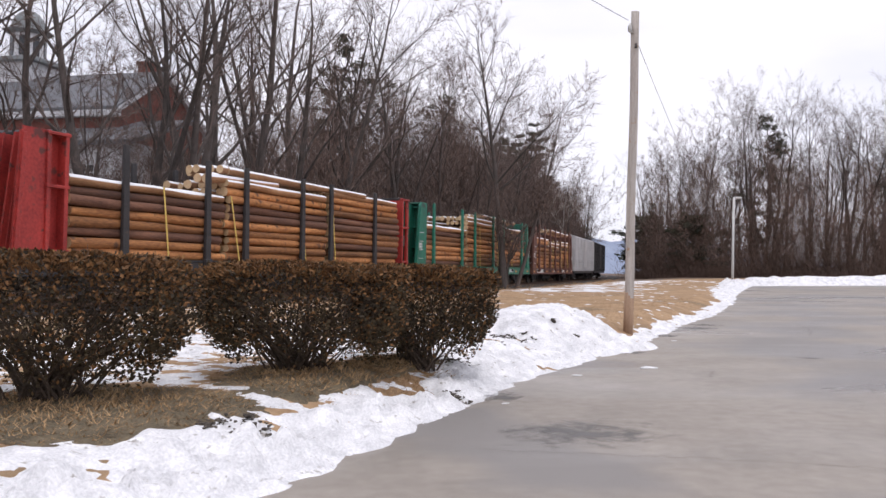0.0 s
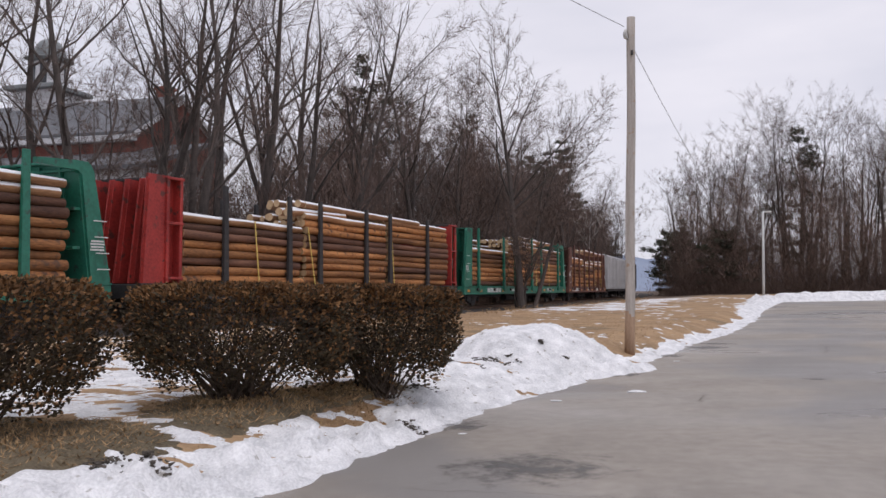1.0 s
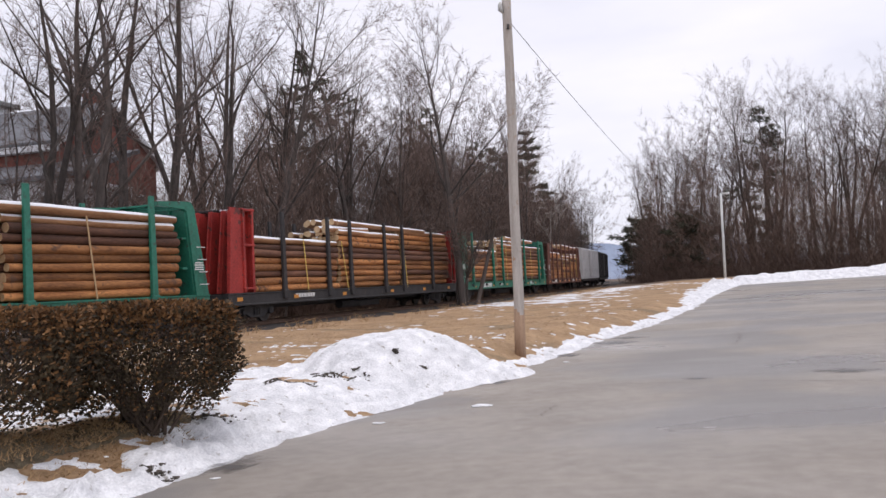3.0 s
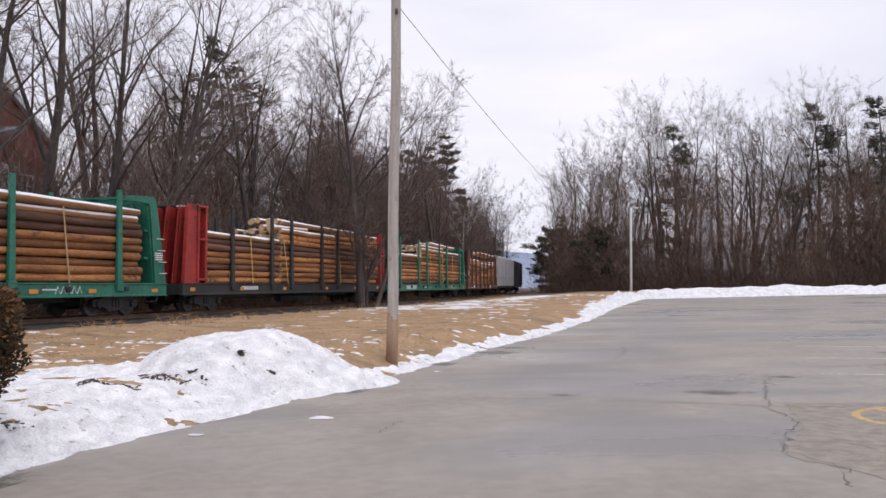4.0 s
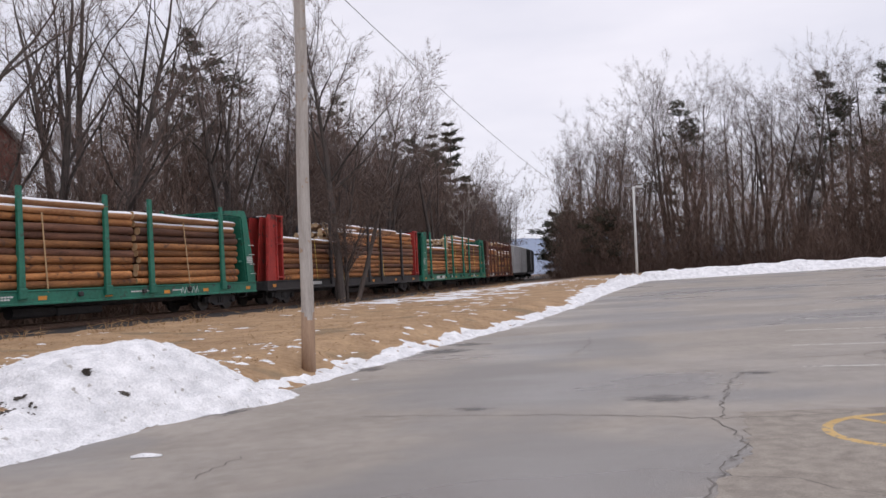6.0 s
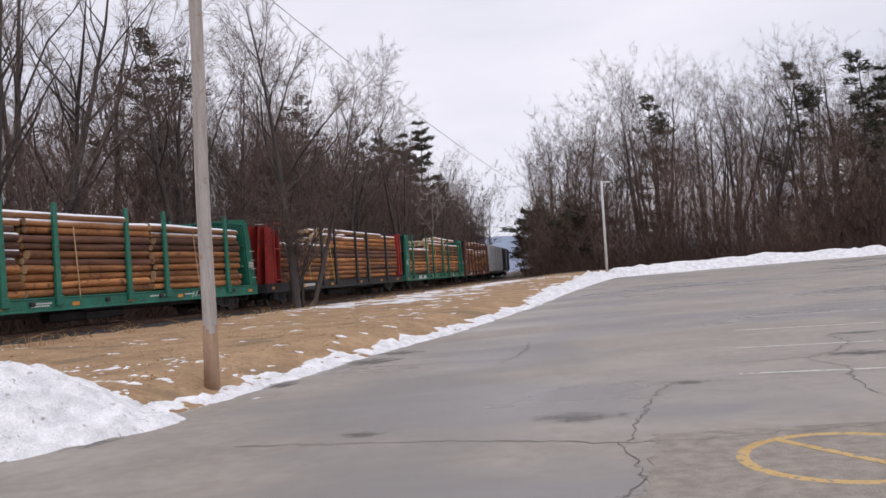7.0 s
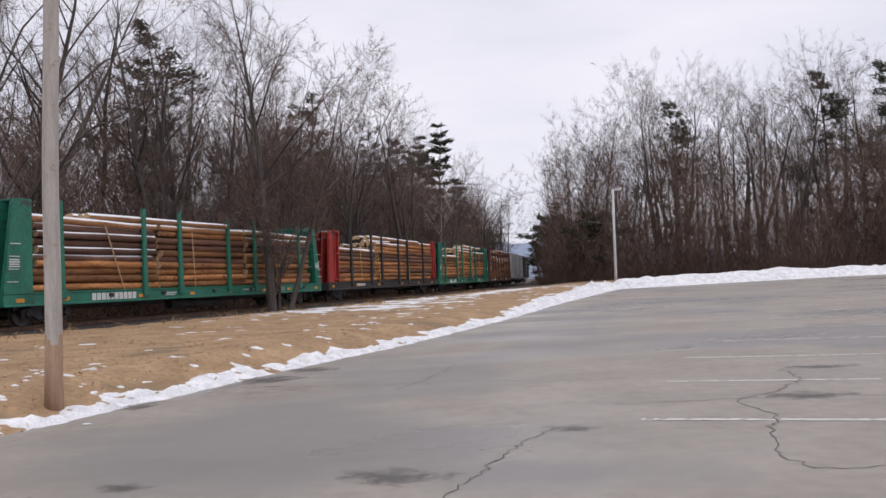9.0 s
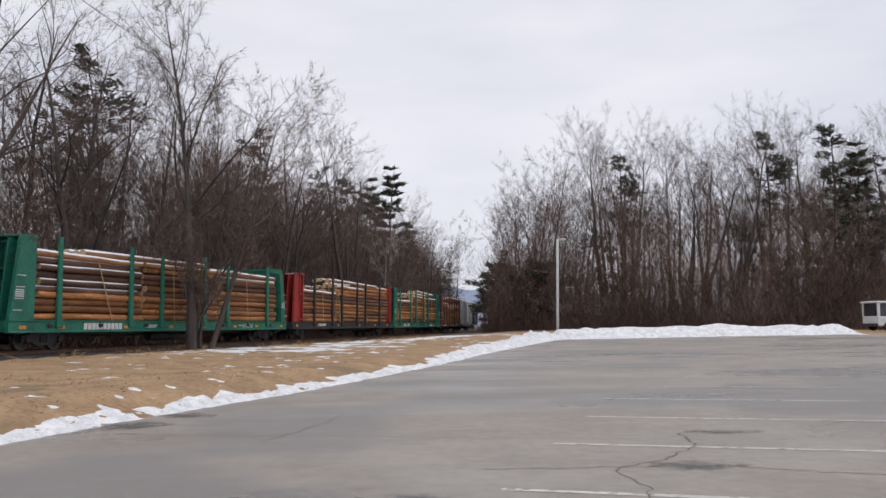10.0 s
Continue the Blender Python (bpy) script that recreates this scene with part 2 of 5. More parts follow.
# ---- mesh helpers ----
class Form:
    """Collects vertices and faces of one mesh."""

    def __init__(self):
        self.v, self.f, self.mi = [], [], []

    def add(self, verts, faces, mat=0):
        o = len(self.v)
        self.v.extend(tuple(p) for p in verts)
        self.f.extend(tuple(i + o for i in f) for f in faces)
        self.mi.extend([mat] * len(faces))
        return self

    def box(self, x, y, z, sx, sy, sz, c=0.012, turn=None, mat=0, top=(1, 1), shift=(0, 0)):
        """A box about (x, y, z) with chamfered upright and level edges; top scales its upper face, shift moves it."""
        c = min(c, sx / 3, sy / 3, sz / 3)
        hx, hy, hz = sx / 2, sy / 2, sz / 2
        ring = [(hx - c, -hy), (hx, -hy + c), (hx, hy - c), (hx - c, hy), (-hx + c, hy), (-hx, hy - c), (-hx, -hy + c), (-hx + c, -hy)]
        verts = []
        for zz, k in ((-hz, 1), (-hz + c, 0), (hz - c, 0), (hz, 1)):
            for px, py in ring:
                qx, qy = (px * (hx - c) / hx, py * (hy - c) / hy) if k else (px, py)
                u = (zz + hz) / sz
                qx, qy = qx * (1 + (top[0] - 1) * u) + shift[0] * u, qy * (1 + (top[1] - 1) * u) + shift[1] * u
                p = Vector((qx, qy, zz))
                if turn:
                    p = turn @ p
                verts.append((p.x + x, p.y + y, p.z + z))
        faces = [tuple(range(7, -1, -1)), tuple(range(24, 32))]
        for r in range(3):
            for i in range(8):
                j = (i + 1) % 8
                faces.append((r * 8 + i, r * 8 + j, r * 8 + 8 + j, r * 8 + 8 + i))
        return self.add(verts, faces, mat)

    def tube(self, pts, radii, sides=6, mat=0, cap=True, squash=1.0):
        """A tapered tube along points."""
        pts = [Vector(p) for p in pts]
        verts, n = [], len(pts)
        for i, p in enumerate(pts):
            d = (pts[min(i + 1, n - 1)] - pts[max(i - 1, 0)]).normalized()
            a = d.cross((0, 0, 1) if abs(d.z) < 0.9 else (1, 0, 0)).normalized()
            b = d.cross(a)
            for k in range(sides):
                w = 2 * math.pi * k / sides
                verts.append(p + (a * math.cos(w) + b * math.sin(w) * squash) * radii[i])
        faces = [(i * sides + k, i * sides + (k + 1) % sides, (i + 1) * sides + (k + 1) % sides, (i + 1) * sides + k) for i in range(n - 1) for k in range(sides)]
        if cap:
            faces += [tuple(range(sides - 1, -1, -1)), tuple(range((n - 1) * sides, n * sides))]
        return self.add(verts, faces, mat)

    def slab(self, outline, t, axis="x", at=0.0, mat=0):
        """A plate of thickness t about the plane axis = at; outline in the other two axes."""
        def p(u, v, w):
            return {"x": (w, u, v), "y": (u, w, v), "z": (u, v, w)}[axis]
        n = len(outline)
        verts = [p(u, v, at - t / 2) for u, v in outline] + [p(u, v, at + t / 2) for u, v in outline]
        faces = [tuple(range(n)), tuple(range(2 * n - 1, n - 1, -1))] + [(i, i + n, (i + 1) % n + n, (i + 1) % n) for i in range(n)]
        return self.add(verts, faces, mat)

    def mesh(self, name, materials, smooth=False):
        me = bpy.data.meshes.new(name)
        me.from_pydata(self.v, [], self.f)
        for m in materials if isinstance(materials, (list, tuple)) else [materials]:
            me.materials.append(m)
        if len(me.materials) > 1:
            me.polygons.foreach_set("material_index", self.mi)
        if smooth:
            me.polygons.foreach_set("use_smooth", [True] * len(me.polygons))
        me.update()
        bm = bmesh.new()
        bm.from_mesh(me)
        if len(bm.faces) < 6000:
            bmesh.ops.recalc_face_normals(bm, faces=bm.faces)
            bm.to_mesh(me)
        bm.free()
        return me


def part(name, form, mat, parent=None, label="", smooth=False, m=None):
    """One mesh object, as a part of parent if one is given."""
    me = form if isinstance(form, bpy.types.Mesh) else form.mesh(name, mat, smooth)
    ob = new(name, me)
    ob.parent = parent
    if m is not None:
        ob.matrix_basis = m
    if label:
        tagged(ob, label)
    return ob


def thing(name, m, label, category, group="", kind=""):
    ob = new(name)
    ob.matrix_basis = m
    ob.empty_display_size = 0.2
    return tagged(ob, label, category, group, kind)


# ---- the plan ----
HEAD, BEND, X0, Y0 = radians(19.25), 0.00153, 4.55, 58.0
EDGE_Y = np.array([-30, 0, 7.67, 10.42, 13.0, 15.2, 16.8, 18.5, 20.6, 23.7, 27.4, 32.2, 42.0, 49.4, 61.3, 70.0, 71.0])
EDGE_X = np.array([-19, -5.4, -1.81, -0.56, 0.5, 1.35, 2.35, 3.2, 4.45, 5.75, 7.45, 9.9, 14.0, 16.6, 21.2, 25.0, 25.4])
FAR_Y = 69.5


def rail_z(s):
    return 0.58 + 0.0042 * s


def track(s, right=0.0):
    """The point and heading at s metres along the curve of the cars' near side; right: metres to its right. The line's middle is at -1.55."""
    h = HEAD - BEND * s
    x = X0 + (math.cos(h) - math.cos(HEAD)) / BEND
    y = Y0 + (math.sin(HEAD) - math.sin(h)) / BEND
    return x + math.cos(h) * right, y - math.sin(h) * right, h


def track_of(x, y):
    """Arrays: how far along and to the right of the cars' near side a place lies."""
    cx, cy = X0 - math.cos(HEAD) / BEND, Y0 + math.sin(HEAD) / BEND
    dx, dy = x - cx, y - cy
    s = (HEAD - np.arctan2(-dy, dx)) / BEND
    return s, np.hypot(dx, dy) - 1 / BEND


def plane_z(x, y):
    return -0.6 + 0.0246 * np.minimum(x, 45) + 0.0098 * np.minimum(y, 72)


def soft(u):
    u = np.clip(u, 0, 1)
    return u * u * (3 - 2 * u)


def lawn_z(x, y):
    """The ground's height outside the lot."""
    x, y = np.asarray(x, float), np.asarray(y, float)
    s, d = track_of(x, y)
    s = np.clip(s, -120, 160)
    ex = np.interp(y, EDGE_Y, EDGE_X)
    out = np.maximum((ex - x) * 0.92, np.where(y > FAR_Y, np.minimum((y - FAR_Y), 20), 0) * soft((x - 24) / 3))
    base = plane_z(np.minimum(x, 60), y)
    rz = rail_z(s) - 0.15
    near = base + np.interp(y, [28, 48], [0.5, 0.27]) * soft((out + 0.25) / 2.0) - 0.06 + 0.004 * np.clip(out, 0, 15)
    w = soft(1 - (d - 1.5) / 8)
    z = near * (1 - w) + rz * w
    bank = np.clip(-d - 6, 0, 60)
    z = np.where(d < -6, rz + 0.02 * bank, z)
    bed = rail_z(s) - 0.20 - np.maximum(np.abs(d + 1.55) - 1.75, 0) * 0.42
    return np.maximum(z, np.where(np.abs(d + 1.55) < 4.0, bed, -9))


def in_lot(x, y):
    return (x > np.interp(y, EDGE_Y, EDGE_X)) & (y < FAR_Y)


def ground_z(x, y):
    x, y = np.asarray(x, float), np.asarray(y, float)
    return np.where(in_lot(x, y), plane_z(x, y), lawn_z(x, y))


def gz(x, y):
    return float(ground_z(x, y))


def grid_mesh(name, xs, ys, height, keep, materials, pick=None, smooth=True):
    """A sheet over a grid of places where keep is true; pick gives each face's material."""
    gx, gy = np.meshgrid(xs, ys)
    z = height(gx, gy)
    ok = keep(gx, gy, z)
    cell = ok[:-1, :-1] | ok[1:, :-1] | ok[:-1, 1:] | ok[1:, 1:]
    nx = len(xs)
    jj, ii = np.nonzero(cell)
    a = jj * nx + ii
    quads = np.stack([a, a + 1, a + 1 + nx, a + nx], 1)
    used, inv = np.unique(quads, return_inverse=True)
    verts = np.stack([gx.ravel(), gy.ravel(), z.ravel()], 1)[used]
    me = bpy.data.meshes.new(name)
    me.from_pydata(verts.tolist(), [], inv.reshape(-1, 4).tolist())
    for m in materials:
        me.materials.append(m)
    if pick is not None:
        cx, cy = gx[jj, ii], gy[jj, ii]
        me.polygons.foreach_set("material_index", pick(cx, cy).astype(int).tolist())
    if smooth:
        me.polygons.foreach_set("use_smooth", [True] * len(me.polygons))
    me.update()
    return me


def fbm(x, y, scale, seed=0.0, octaves=4):
    """Cheap smooth noise from sums of turned sines, about -1 to 1."""
    x, y = np.asarray(x, float), np.asarray(y, float)
    out, amp, tot = 0, 1.0, 0
    for k in range(octaves):
        f = (1.93 ** k) / scale
        a = 1.1 + 2.4 * k + seed
        u, v = x * math.cos(a) + y * math.sin(a), -x * math.sin(a) + y * math.cos(a)
        out = out + amp * np.sin(u * f * 6.28 + seed * 7 + 1.7 * np.sin(v * f * 4.9 + seed)) * np.cos(v * f * 5.3 + 2.1 * k + 1.3 * np.sin(u * f * 3.7 + k))
        tot += amp
        amp *= 0.62
    return out / tot * 1.6


# ---- ground, lot, snow ----
def axis(*parts):
    return np.unique(np.concatenate([np.arange(a, b, c) for a, b, c in parts]).round(4))


gx_axis = axis((-400, -60, 20), (-60, -14, 2.0), (-14, 30, 0.5), (30, 60, 2.0), (60, 421, 20))
gy_axis = axis((-120, -10, 10), (-10, 75, 0.5), (75, 170, 2.5), (170, 700, 30), (700, 3001, 300))


def sheet_height(x, y):
    return np.where(in_lot(x, y), plane_z(x, y) - 0.14, lawn_z(x, y) + 0.02 * fbm(x, y, 2.5, 0.3))


def sheet_material(x, y):
    s, d = track_of(x, y)
    woods = (d < -5.0) | (y > 96) | ((x > 34) & (y > 82))
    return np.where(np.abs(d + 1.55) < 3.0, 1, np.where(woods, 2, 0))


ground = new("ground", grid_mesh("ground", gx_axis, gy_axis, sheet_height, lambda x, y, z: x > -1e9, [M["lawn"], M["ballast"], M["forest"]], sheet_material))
tagged(ground, "dormant straw-coloured lawn with a ballasted rail bed and leaf litter", "ground", kind="structure")

# the lot: a strip mesh that follows its edge
lot = Form()
ys = np.concatenate([np.arange(-30, FAR_Y, 0.5), [FAR_Y]])
cols = np.concatenate([[0, 0.4, 1, 2, 4], np.arange(8, 97, 8)])
for y in ys:
    ex = float(np.interp(y, EDGE_Y, EDGE_X)) + 0.05 * float(fbm(0.0, y, 1.1, 2.0))
    lot.v.extend((ex + c, float(y), float(plane_z(ex + c, y)) + (0 if c else -0.03)) for c in cols)
nc = len(cols)
for j in range(len(ys) - 1):
    for i in range(nc - 1):
        lot.f.append((j * nc + i, j * nc + i + 1, (j + 1) * nc + i + 1, (j + 1) * nc + i))
lot.mi = [0] * len(lot.f)
parking = part("pavement", lot, M["asphalt"], smooth=True)
tagged(parking, "damp grey cracked asphalt parking lot", "pavement", kind="structure")


def edge_out(x, y):
    return (np.interp(y, EDGE_Y, EDGE_X) - x) * 0.92


def snow_depth(x, y):
    """Ploughed berm along the lot, the pile beside the pole, thin patches on the lawn, banks at the far side."""
    e = edge_out(x, y)
    rough = fbm(x, y, 2.3, 0.7, 2)
    fine = fbm(x, y, 1.15, 3.1, 2)
    broad = fbm(x, y, 6.0, 1.9, 3)
    width = np.interp(y, [0, 8, 14, 17, 22, 26, 40, 70], [1.5, 1.5, 1.4, 1.25, 0.8, 0.6, 0.75, 2.0])
    tall = np.interp(y, [0, 8, 12, 15, 18, 22, 40, 60, 66, 70], [0.26, 0.26, 0.22, 0.18, 0.14, 0.10, 0.13, 0.26, 0.42, 0.5])
    u = (e + 0.12 + 0.16 * rough) / (width * (1 + 0.4 * broad + 0.2 * rough))
    berm = tall * np.where((u > 0) & (u < 1), np.sin(np.pi * np.clip(u, 0, 1)) * (1 - 0.35 * u), 0) * (0.74 + 0.2 * rough + 0.22 * fine + 0.3 * fbm(x, y, 0.62, 1.1, 2) + 0.26 * fbm(x, y, 0.31, 2.7, 2))
    berm = np.where(y > FAR_Y + 1.5, 0, berm)
    px, py = (x - 2.3) * 0.90 + (y - 19.7) * 0.43, -(x - 2.3) * 0.43 + (y - 19.7) * 0.90
    r = np.hypot(px / np.where(px > 0, 2.9, 1.8), py / np.where(py > 0, 2.1, 1.4))
    pile = 0.74 * np.clip(1 - r ** 1.75, -0.2, 1) + (0.06 * rough + 0.04 * fine + 0.03 * fbm(x, y, 0.8, 5.0, 2) + 0.022 * fbm(x, y, 0.33, 4.1, 2) + 0.06 * np.abs(fbm(x, y, 1.3, 6.3, 2)) * soft(-py / 1.2 + 0.3)) * (r < 1.05)
    apron = 0.10 * soft(1.5 - np.hypot((x - 1.5) / 2.9, (y - 18.2) / 2.9)) * (0.75 + 0.6 * rough + 0.5 * fine) - 0.015
    apron = np.where(e > -0.05, apron, 0)
    patch = 0.07 * (fbm(x * 0.55, y * 1.5, 1.5, 4.2, 5) + 0.45 * broad + 0.3 * fine - 0.66 - 0.14 * soft((y - 22) / 6) + 0.2 * soft((y - 40) / 12))
    s, d = track_of(x, y)
    patch = patch + 0.10 * np.exp(-((d - 5.2) / 2.6) ** 2) * (y > 48) * (0.62 + broad) + 0.075 * soft((21 - y) / 4) * (e < 7.5) * (x > -11)
    patch = patch + 0.04 * (d < -8)
    patch = patch + (0.05 * fbm(x * 0.7, y * 1.3, 0.42, 3.3, 2) + 0.04 * fbm(x, y, 0.24, 1.3, 2)) * (y < 26)
    patch = np.where((e > 0.4) & ((d > 1.9) | ((d < -9) & (y < 56))) & (y < 92), np.clip(patch, -0.1, 0.045), -0.1)
    yb = y - FAR_Y + 0.1 * rough
    gone = soft((47.5 - x) / 2.0)
    bank = np.where((x > 24.2) & (yb > -0.3) & (yb < 3.2), np.sin(np.pi * np.clip((yb + 0.3) / 3.5, 0, 1)), 0) * (0.74 + 0.12 * broad + 0.04 * rough) * gone * soft((x - 24.2) / 1.2)
    out = np.maximum.reduce([berm + 0.02 * fine * (berm > 0), pile, apron, patch, bank]) - 0.022
    # bare mulch circles under the shrubs
    for bx, by, br in ((-3.9, 9.4, 1.75), (-1.75, 12.3, 1.45), (-0.35, 13.7, 1.15)):
        out = np.minimum(out, np.maximum((np.hypot(x - bx, y - by) - br - 0.3 * rough - 0.15 * fine) * 0.10, -0.05) + 0.4 * soft((1.4 + 0.2 * rough - e) / 0.8))
    return out


def snow_height(x, y):
    return np.where(edge_out(x, y) < 0, plane_z(x, y), lawn_z(x, y)) * 1.0 + np.maximum(snow_depth(x, y), -0.05)


RINGS = ((-3.9, 9.4, 1.85), (-1.75, 12.3, 1.55), (-0.35, 13.7, 1.25))


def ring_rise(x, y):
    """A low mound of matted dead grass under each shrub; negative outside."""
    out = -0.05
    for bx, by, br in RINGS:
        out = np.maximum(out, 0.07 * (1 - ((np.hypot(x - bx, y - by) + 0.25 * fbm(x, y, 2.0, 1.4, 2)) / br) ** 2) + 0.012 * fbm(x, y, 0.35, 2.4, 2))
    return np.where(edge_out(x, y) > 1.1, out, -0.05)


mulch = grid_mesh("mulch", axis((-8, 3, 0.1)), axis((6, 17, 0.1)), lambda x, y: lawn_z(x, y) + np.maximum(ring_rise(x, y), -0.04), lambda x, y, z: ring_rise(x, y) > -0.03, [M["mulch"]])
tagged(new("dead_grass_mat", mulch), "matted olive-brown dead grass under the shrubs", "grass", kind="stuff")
near_snow = grid_mesh("snow", axis((-14, 12, 0.08)), axis((5.5, 33, 0.08)), snow_height, lambda x, y, z: snow_depth(x, y) > -0.02, [M["snow"]])
mid_snow = grid_mesh("snow", axis((-24, 22, 0.15)), axis((32.9, 56, 0.15)), snow_height, lambda x, y, z: snow_depth(x, y) > -0.02, [M["snow"]])
far_snow = grid_mesh("snow", axis((-6, 50, 0.25)), axis((55.9, 93, 0.25)), snow_height, lambda x, y, z: snow_depth(x, y) > -0.02, [M["snow"]])
tagged(new("ploughed_snow", near_snow), "old ploughed snow pile and thin patches beside the lot", "snow", kind="stuff")
tagged(new("snow_patches", mid_snow), "thin broken snow on the lawn and along the lot edge", "snow", kind="stuff")
tagged(new("snow_bank", far_snow), "white ploughed snow bank along the far edge of the lot", "snow", kind="stuff")


# ---- poles and wires ----
def utility_pole():
    p = thing("utility_pole", pose(4.97, 23.2, gz(4.97, 23.2) - 0.06, 0.3, 0.4, 0), "weathered grey wooden utility pole with a bare reddish foot", "utility pole")
    zs = np.linspace(0.0, 8.75, 14)
    f = Form()
    f.tube([(0.012 * math.sin(z * 1.3), 0.012 * math.cos(z * 0.9), z) for z in zs], [0.126 - 0.0022 * z for z in zs], 14)
    part("shaft", f, M["pole"], p, smooth=True)
    part("foot", Form().tube([(0, 0.012, 0), (0.005, 0.012, 0.55), (0.01, 0.01, 1.15)], [0.136, 0.131, 0.1265], 14), M["foot"], p, "reddish bare wood foot", True)
    part("insulator", Form().tube([(-0.10, -0.06, 8.15), (-0.16, -0.08, 8.22), (-0.17, -0.09, 8.33), (-0.16, -0.08, 8.4)], [0.03, 0.06, 0.055, 0.025], 8), M["lamp"], p, "", True)
    part("bracket", Form().box(-0.09, -0.05, 8.2, 0.16, 0.05, 0.05), M["steel"], p)
    part("wire_clamp", Form().box(0, -0.12, 7.8, 0.06, 0.1, 0.12), M["steel"], p)


def wire(name, a, b, sag, label):
    a, b = Vector(a), Vector(b)
    pts = []
    for i in range(25):
        u = i / 24
        q = a.lerp(b, u)
        q.z -= sag * 4 * u * (1 - u)
        pts.append(q)
    ob = part(name, Form().tube(pts, [0.008] * 25, 5), M["wire"])
    tagged(ob, label, "wire")


def lamp_post():
    z = gz(27.92, 83.2)
    p = thing("lamp_post", pose(27.92, 83.2, z), "pale slender parking lot lamp post behind the snow bank", "lamp post")
    part("shaft", Form().tube([(0, 0, -0.1), (0, 0, 0.3), (0.02, 0, 8.0)], [0.13, 0.125, 0.095], 10), M["lamp"], p, smooth=True)
    part("lamp_arm", Form().box(0.25, 0, 7.95, 0.55, 0.07, 0.07), M["lamp"], p)
    part("lamp_head", Form().box(0.45, 0, 7.98, 0.6, 0.34, 0.16, 0.04), M["lamp"], p, "grey flat lamp head")


utility_pole()
lamp_post()
wire("overhead_wire", (5.07, 23.15, 7.75), (4.97 + 0.385 * 78, 23.2 + 78, 8.0), 2.5, "thin grey overhead wire hung from the utility pole")
wire("service_wire", (4.82, 23.1, 8.3), (4.82 - 0.56 * 40, 23.1 - 0.83 * 40, 8.6), 0.5, "thin grey service wire over the lot")


# ---- rails ----
def rails():
    for name, off in (("rail", -0.8), ("rail", -2.3)):
        f = Form()
        prof = [(-0.07, -0.17), (0.07, -0.17), (0.07, -0.155), (0.012, -0.12), (0.012, -0.04), (0.036, -0.03), (0.036, 0.0), (-0.036, 0.0), (-0.036, -0.03), (-0.012, -0.04),
                (-0.012, -0.12), (-0.07, -0.155)]
        ss = np.arange(-75, 150, 3.0)
        for s in ss:
            for dx, dz in prof:
                x, y, h = track(s, off + dx)
                f.v.append((x, y, rail_z(s) + dz))
        k = len(prof)
        f.f = [(i * k + j, i * k + (j + 1) % k, (i + 1) * k + (j + 1) % k, (i + 1) * k + j) for i in range(len(ss) - 1) for j in range(k)]
        f.mi = [0] * len(f.f)
        ob = part(name, f, M["rail"])
        tagged(ob, "rusty steel rail on a ballasted bed", "rail", "rails", "structure")
    tie = Form().box(0, 0, 0, 2.6, 0.22, 0.18, 0.015).mesh("tie", M["tie"])
    root = thing("track_bed", pose(0, 0, 0), "row of dark creosoted railway ties", "track", kind="structure")
    for i in range(240):
        s = -60 + i * 0.56
        x, y, h = track(s, -1.55)
        part("tie", tie, None, root, m=pose(x, y, rail_z(s) - 0.245, 0, 0, -math.degrees(h)))


rails()

# ---- the train ----
SPEED, GAIN = 4.792, 0.0095
WHEEL_R = 0.42


def along(t):
    return SPEED * t + GAIN * t * t


def car_pose(s, t, base):
    """A car's pose at t: its bogies ride on the curve."""
    q = s + along(t)
    x1, y1, _ = track(q - base, -1.55)
    x2, y2, _ = track(q + base, -1.55)
    z1, z2 = rail_z(q - base), rail_z(q + base)
    rise = math.degrees(math.atan2(z2 - z1, 2 * base))
    return pose((x1 + x2) / 2, (y1 + y2) / 2, (z1 + z2) / 2, rise, 0, -math.degrees(math.atan2(x2 - x1, y2 - y1)))


def wheelset_mesh():
    f = Form()
    for side in (-1, 1):
        a = side * 0.72
        f.tube([(a + side * x, 0, 0) for x in (-0.07, -0.05, -0.045, 0.07)], [0.455, 0.455, 0.425, 0.415], 24)
        f.tube([(a + side * 0.07, 0, 0), (a + side * 0.1, 0, 0)], [0.33, 0.13], 20)
        f.tube([(a + side * 0.08, 0, 0), (a + side * 0.32, 0, 0)], [0.09, 0.08], 8)
        for k in range(6):
            w = k * math.pi / 3
            f.box(a + side * 0.085, 0.2 * math.cos(w), 0.2 * math.sin(w), 0.03, 0.05, 0.05, 0.01)
    f.tube([(-0.75, 0, 0), (0.75, 0, 0)], [0.085, 0.085], 10)
    return f.mesh("wheelset", M["steel"])


def side_frame_mesh():
    f = Form()
    for side in (-1, 1):
        outline = [(-1.15, 0.33), (-1.15, 0.56), (-0.75, 0.62), (-0.35, 0.82), (0.35, 0.82), (0.75, 0.62), (1.15, 0.56), (1.15, 0.33), (0.7, 0.36), (0.38, 0.2), (-0.38, 0.2), (-0.7, 0.36)]
        f.slab(outline, 0.14, "x", side * 0.98)
        for k in (-0.16, 0.0, 0.16):
            f.tube([(side * 1.06, k, 0.3), (side * 1.06, k, 0.56)], [0.06, 0.06], 8)
        for k in (-0.88, 0.88):
            f.tube([(side * 1.0, k, WHEEL_R), (side * 1.12, k, WHEEL_R)], [0.14, 0.12], 10)
    f.box(0, 0, 0.62, 2.0, 0.42, 0.28, 0.03)
    f.box(0, -1.25, 0.5, 1.7, 0.08, 0.1).box(0, 1.25, 0.5, 1.7, 0.08, 0.1)
    return f.mesh("bogie_frame", M["black"])


WHEELSET, SIDE_FRAME = wheelset_mesh(), side_frame_mesh()
CARS, WHEELS = [], []


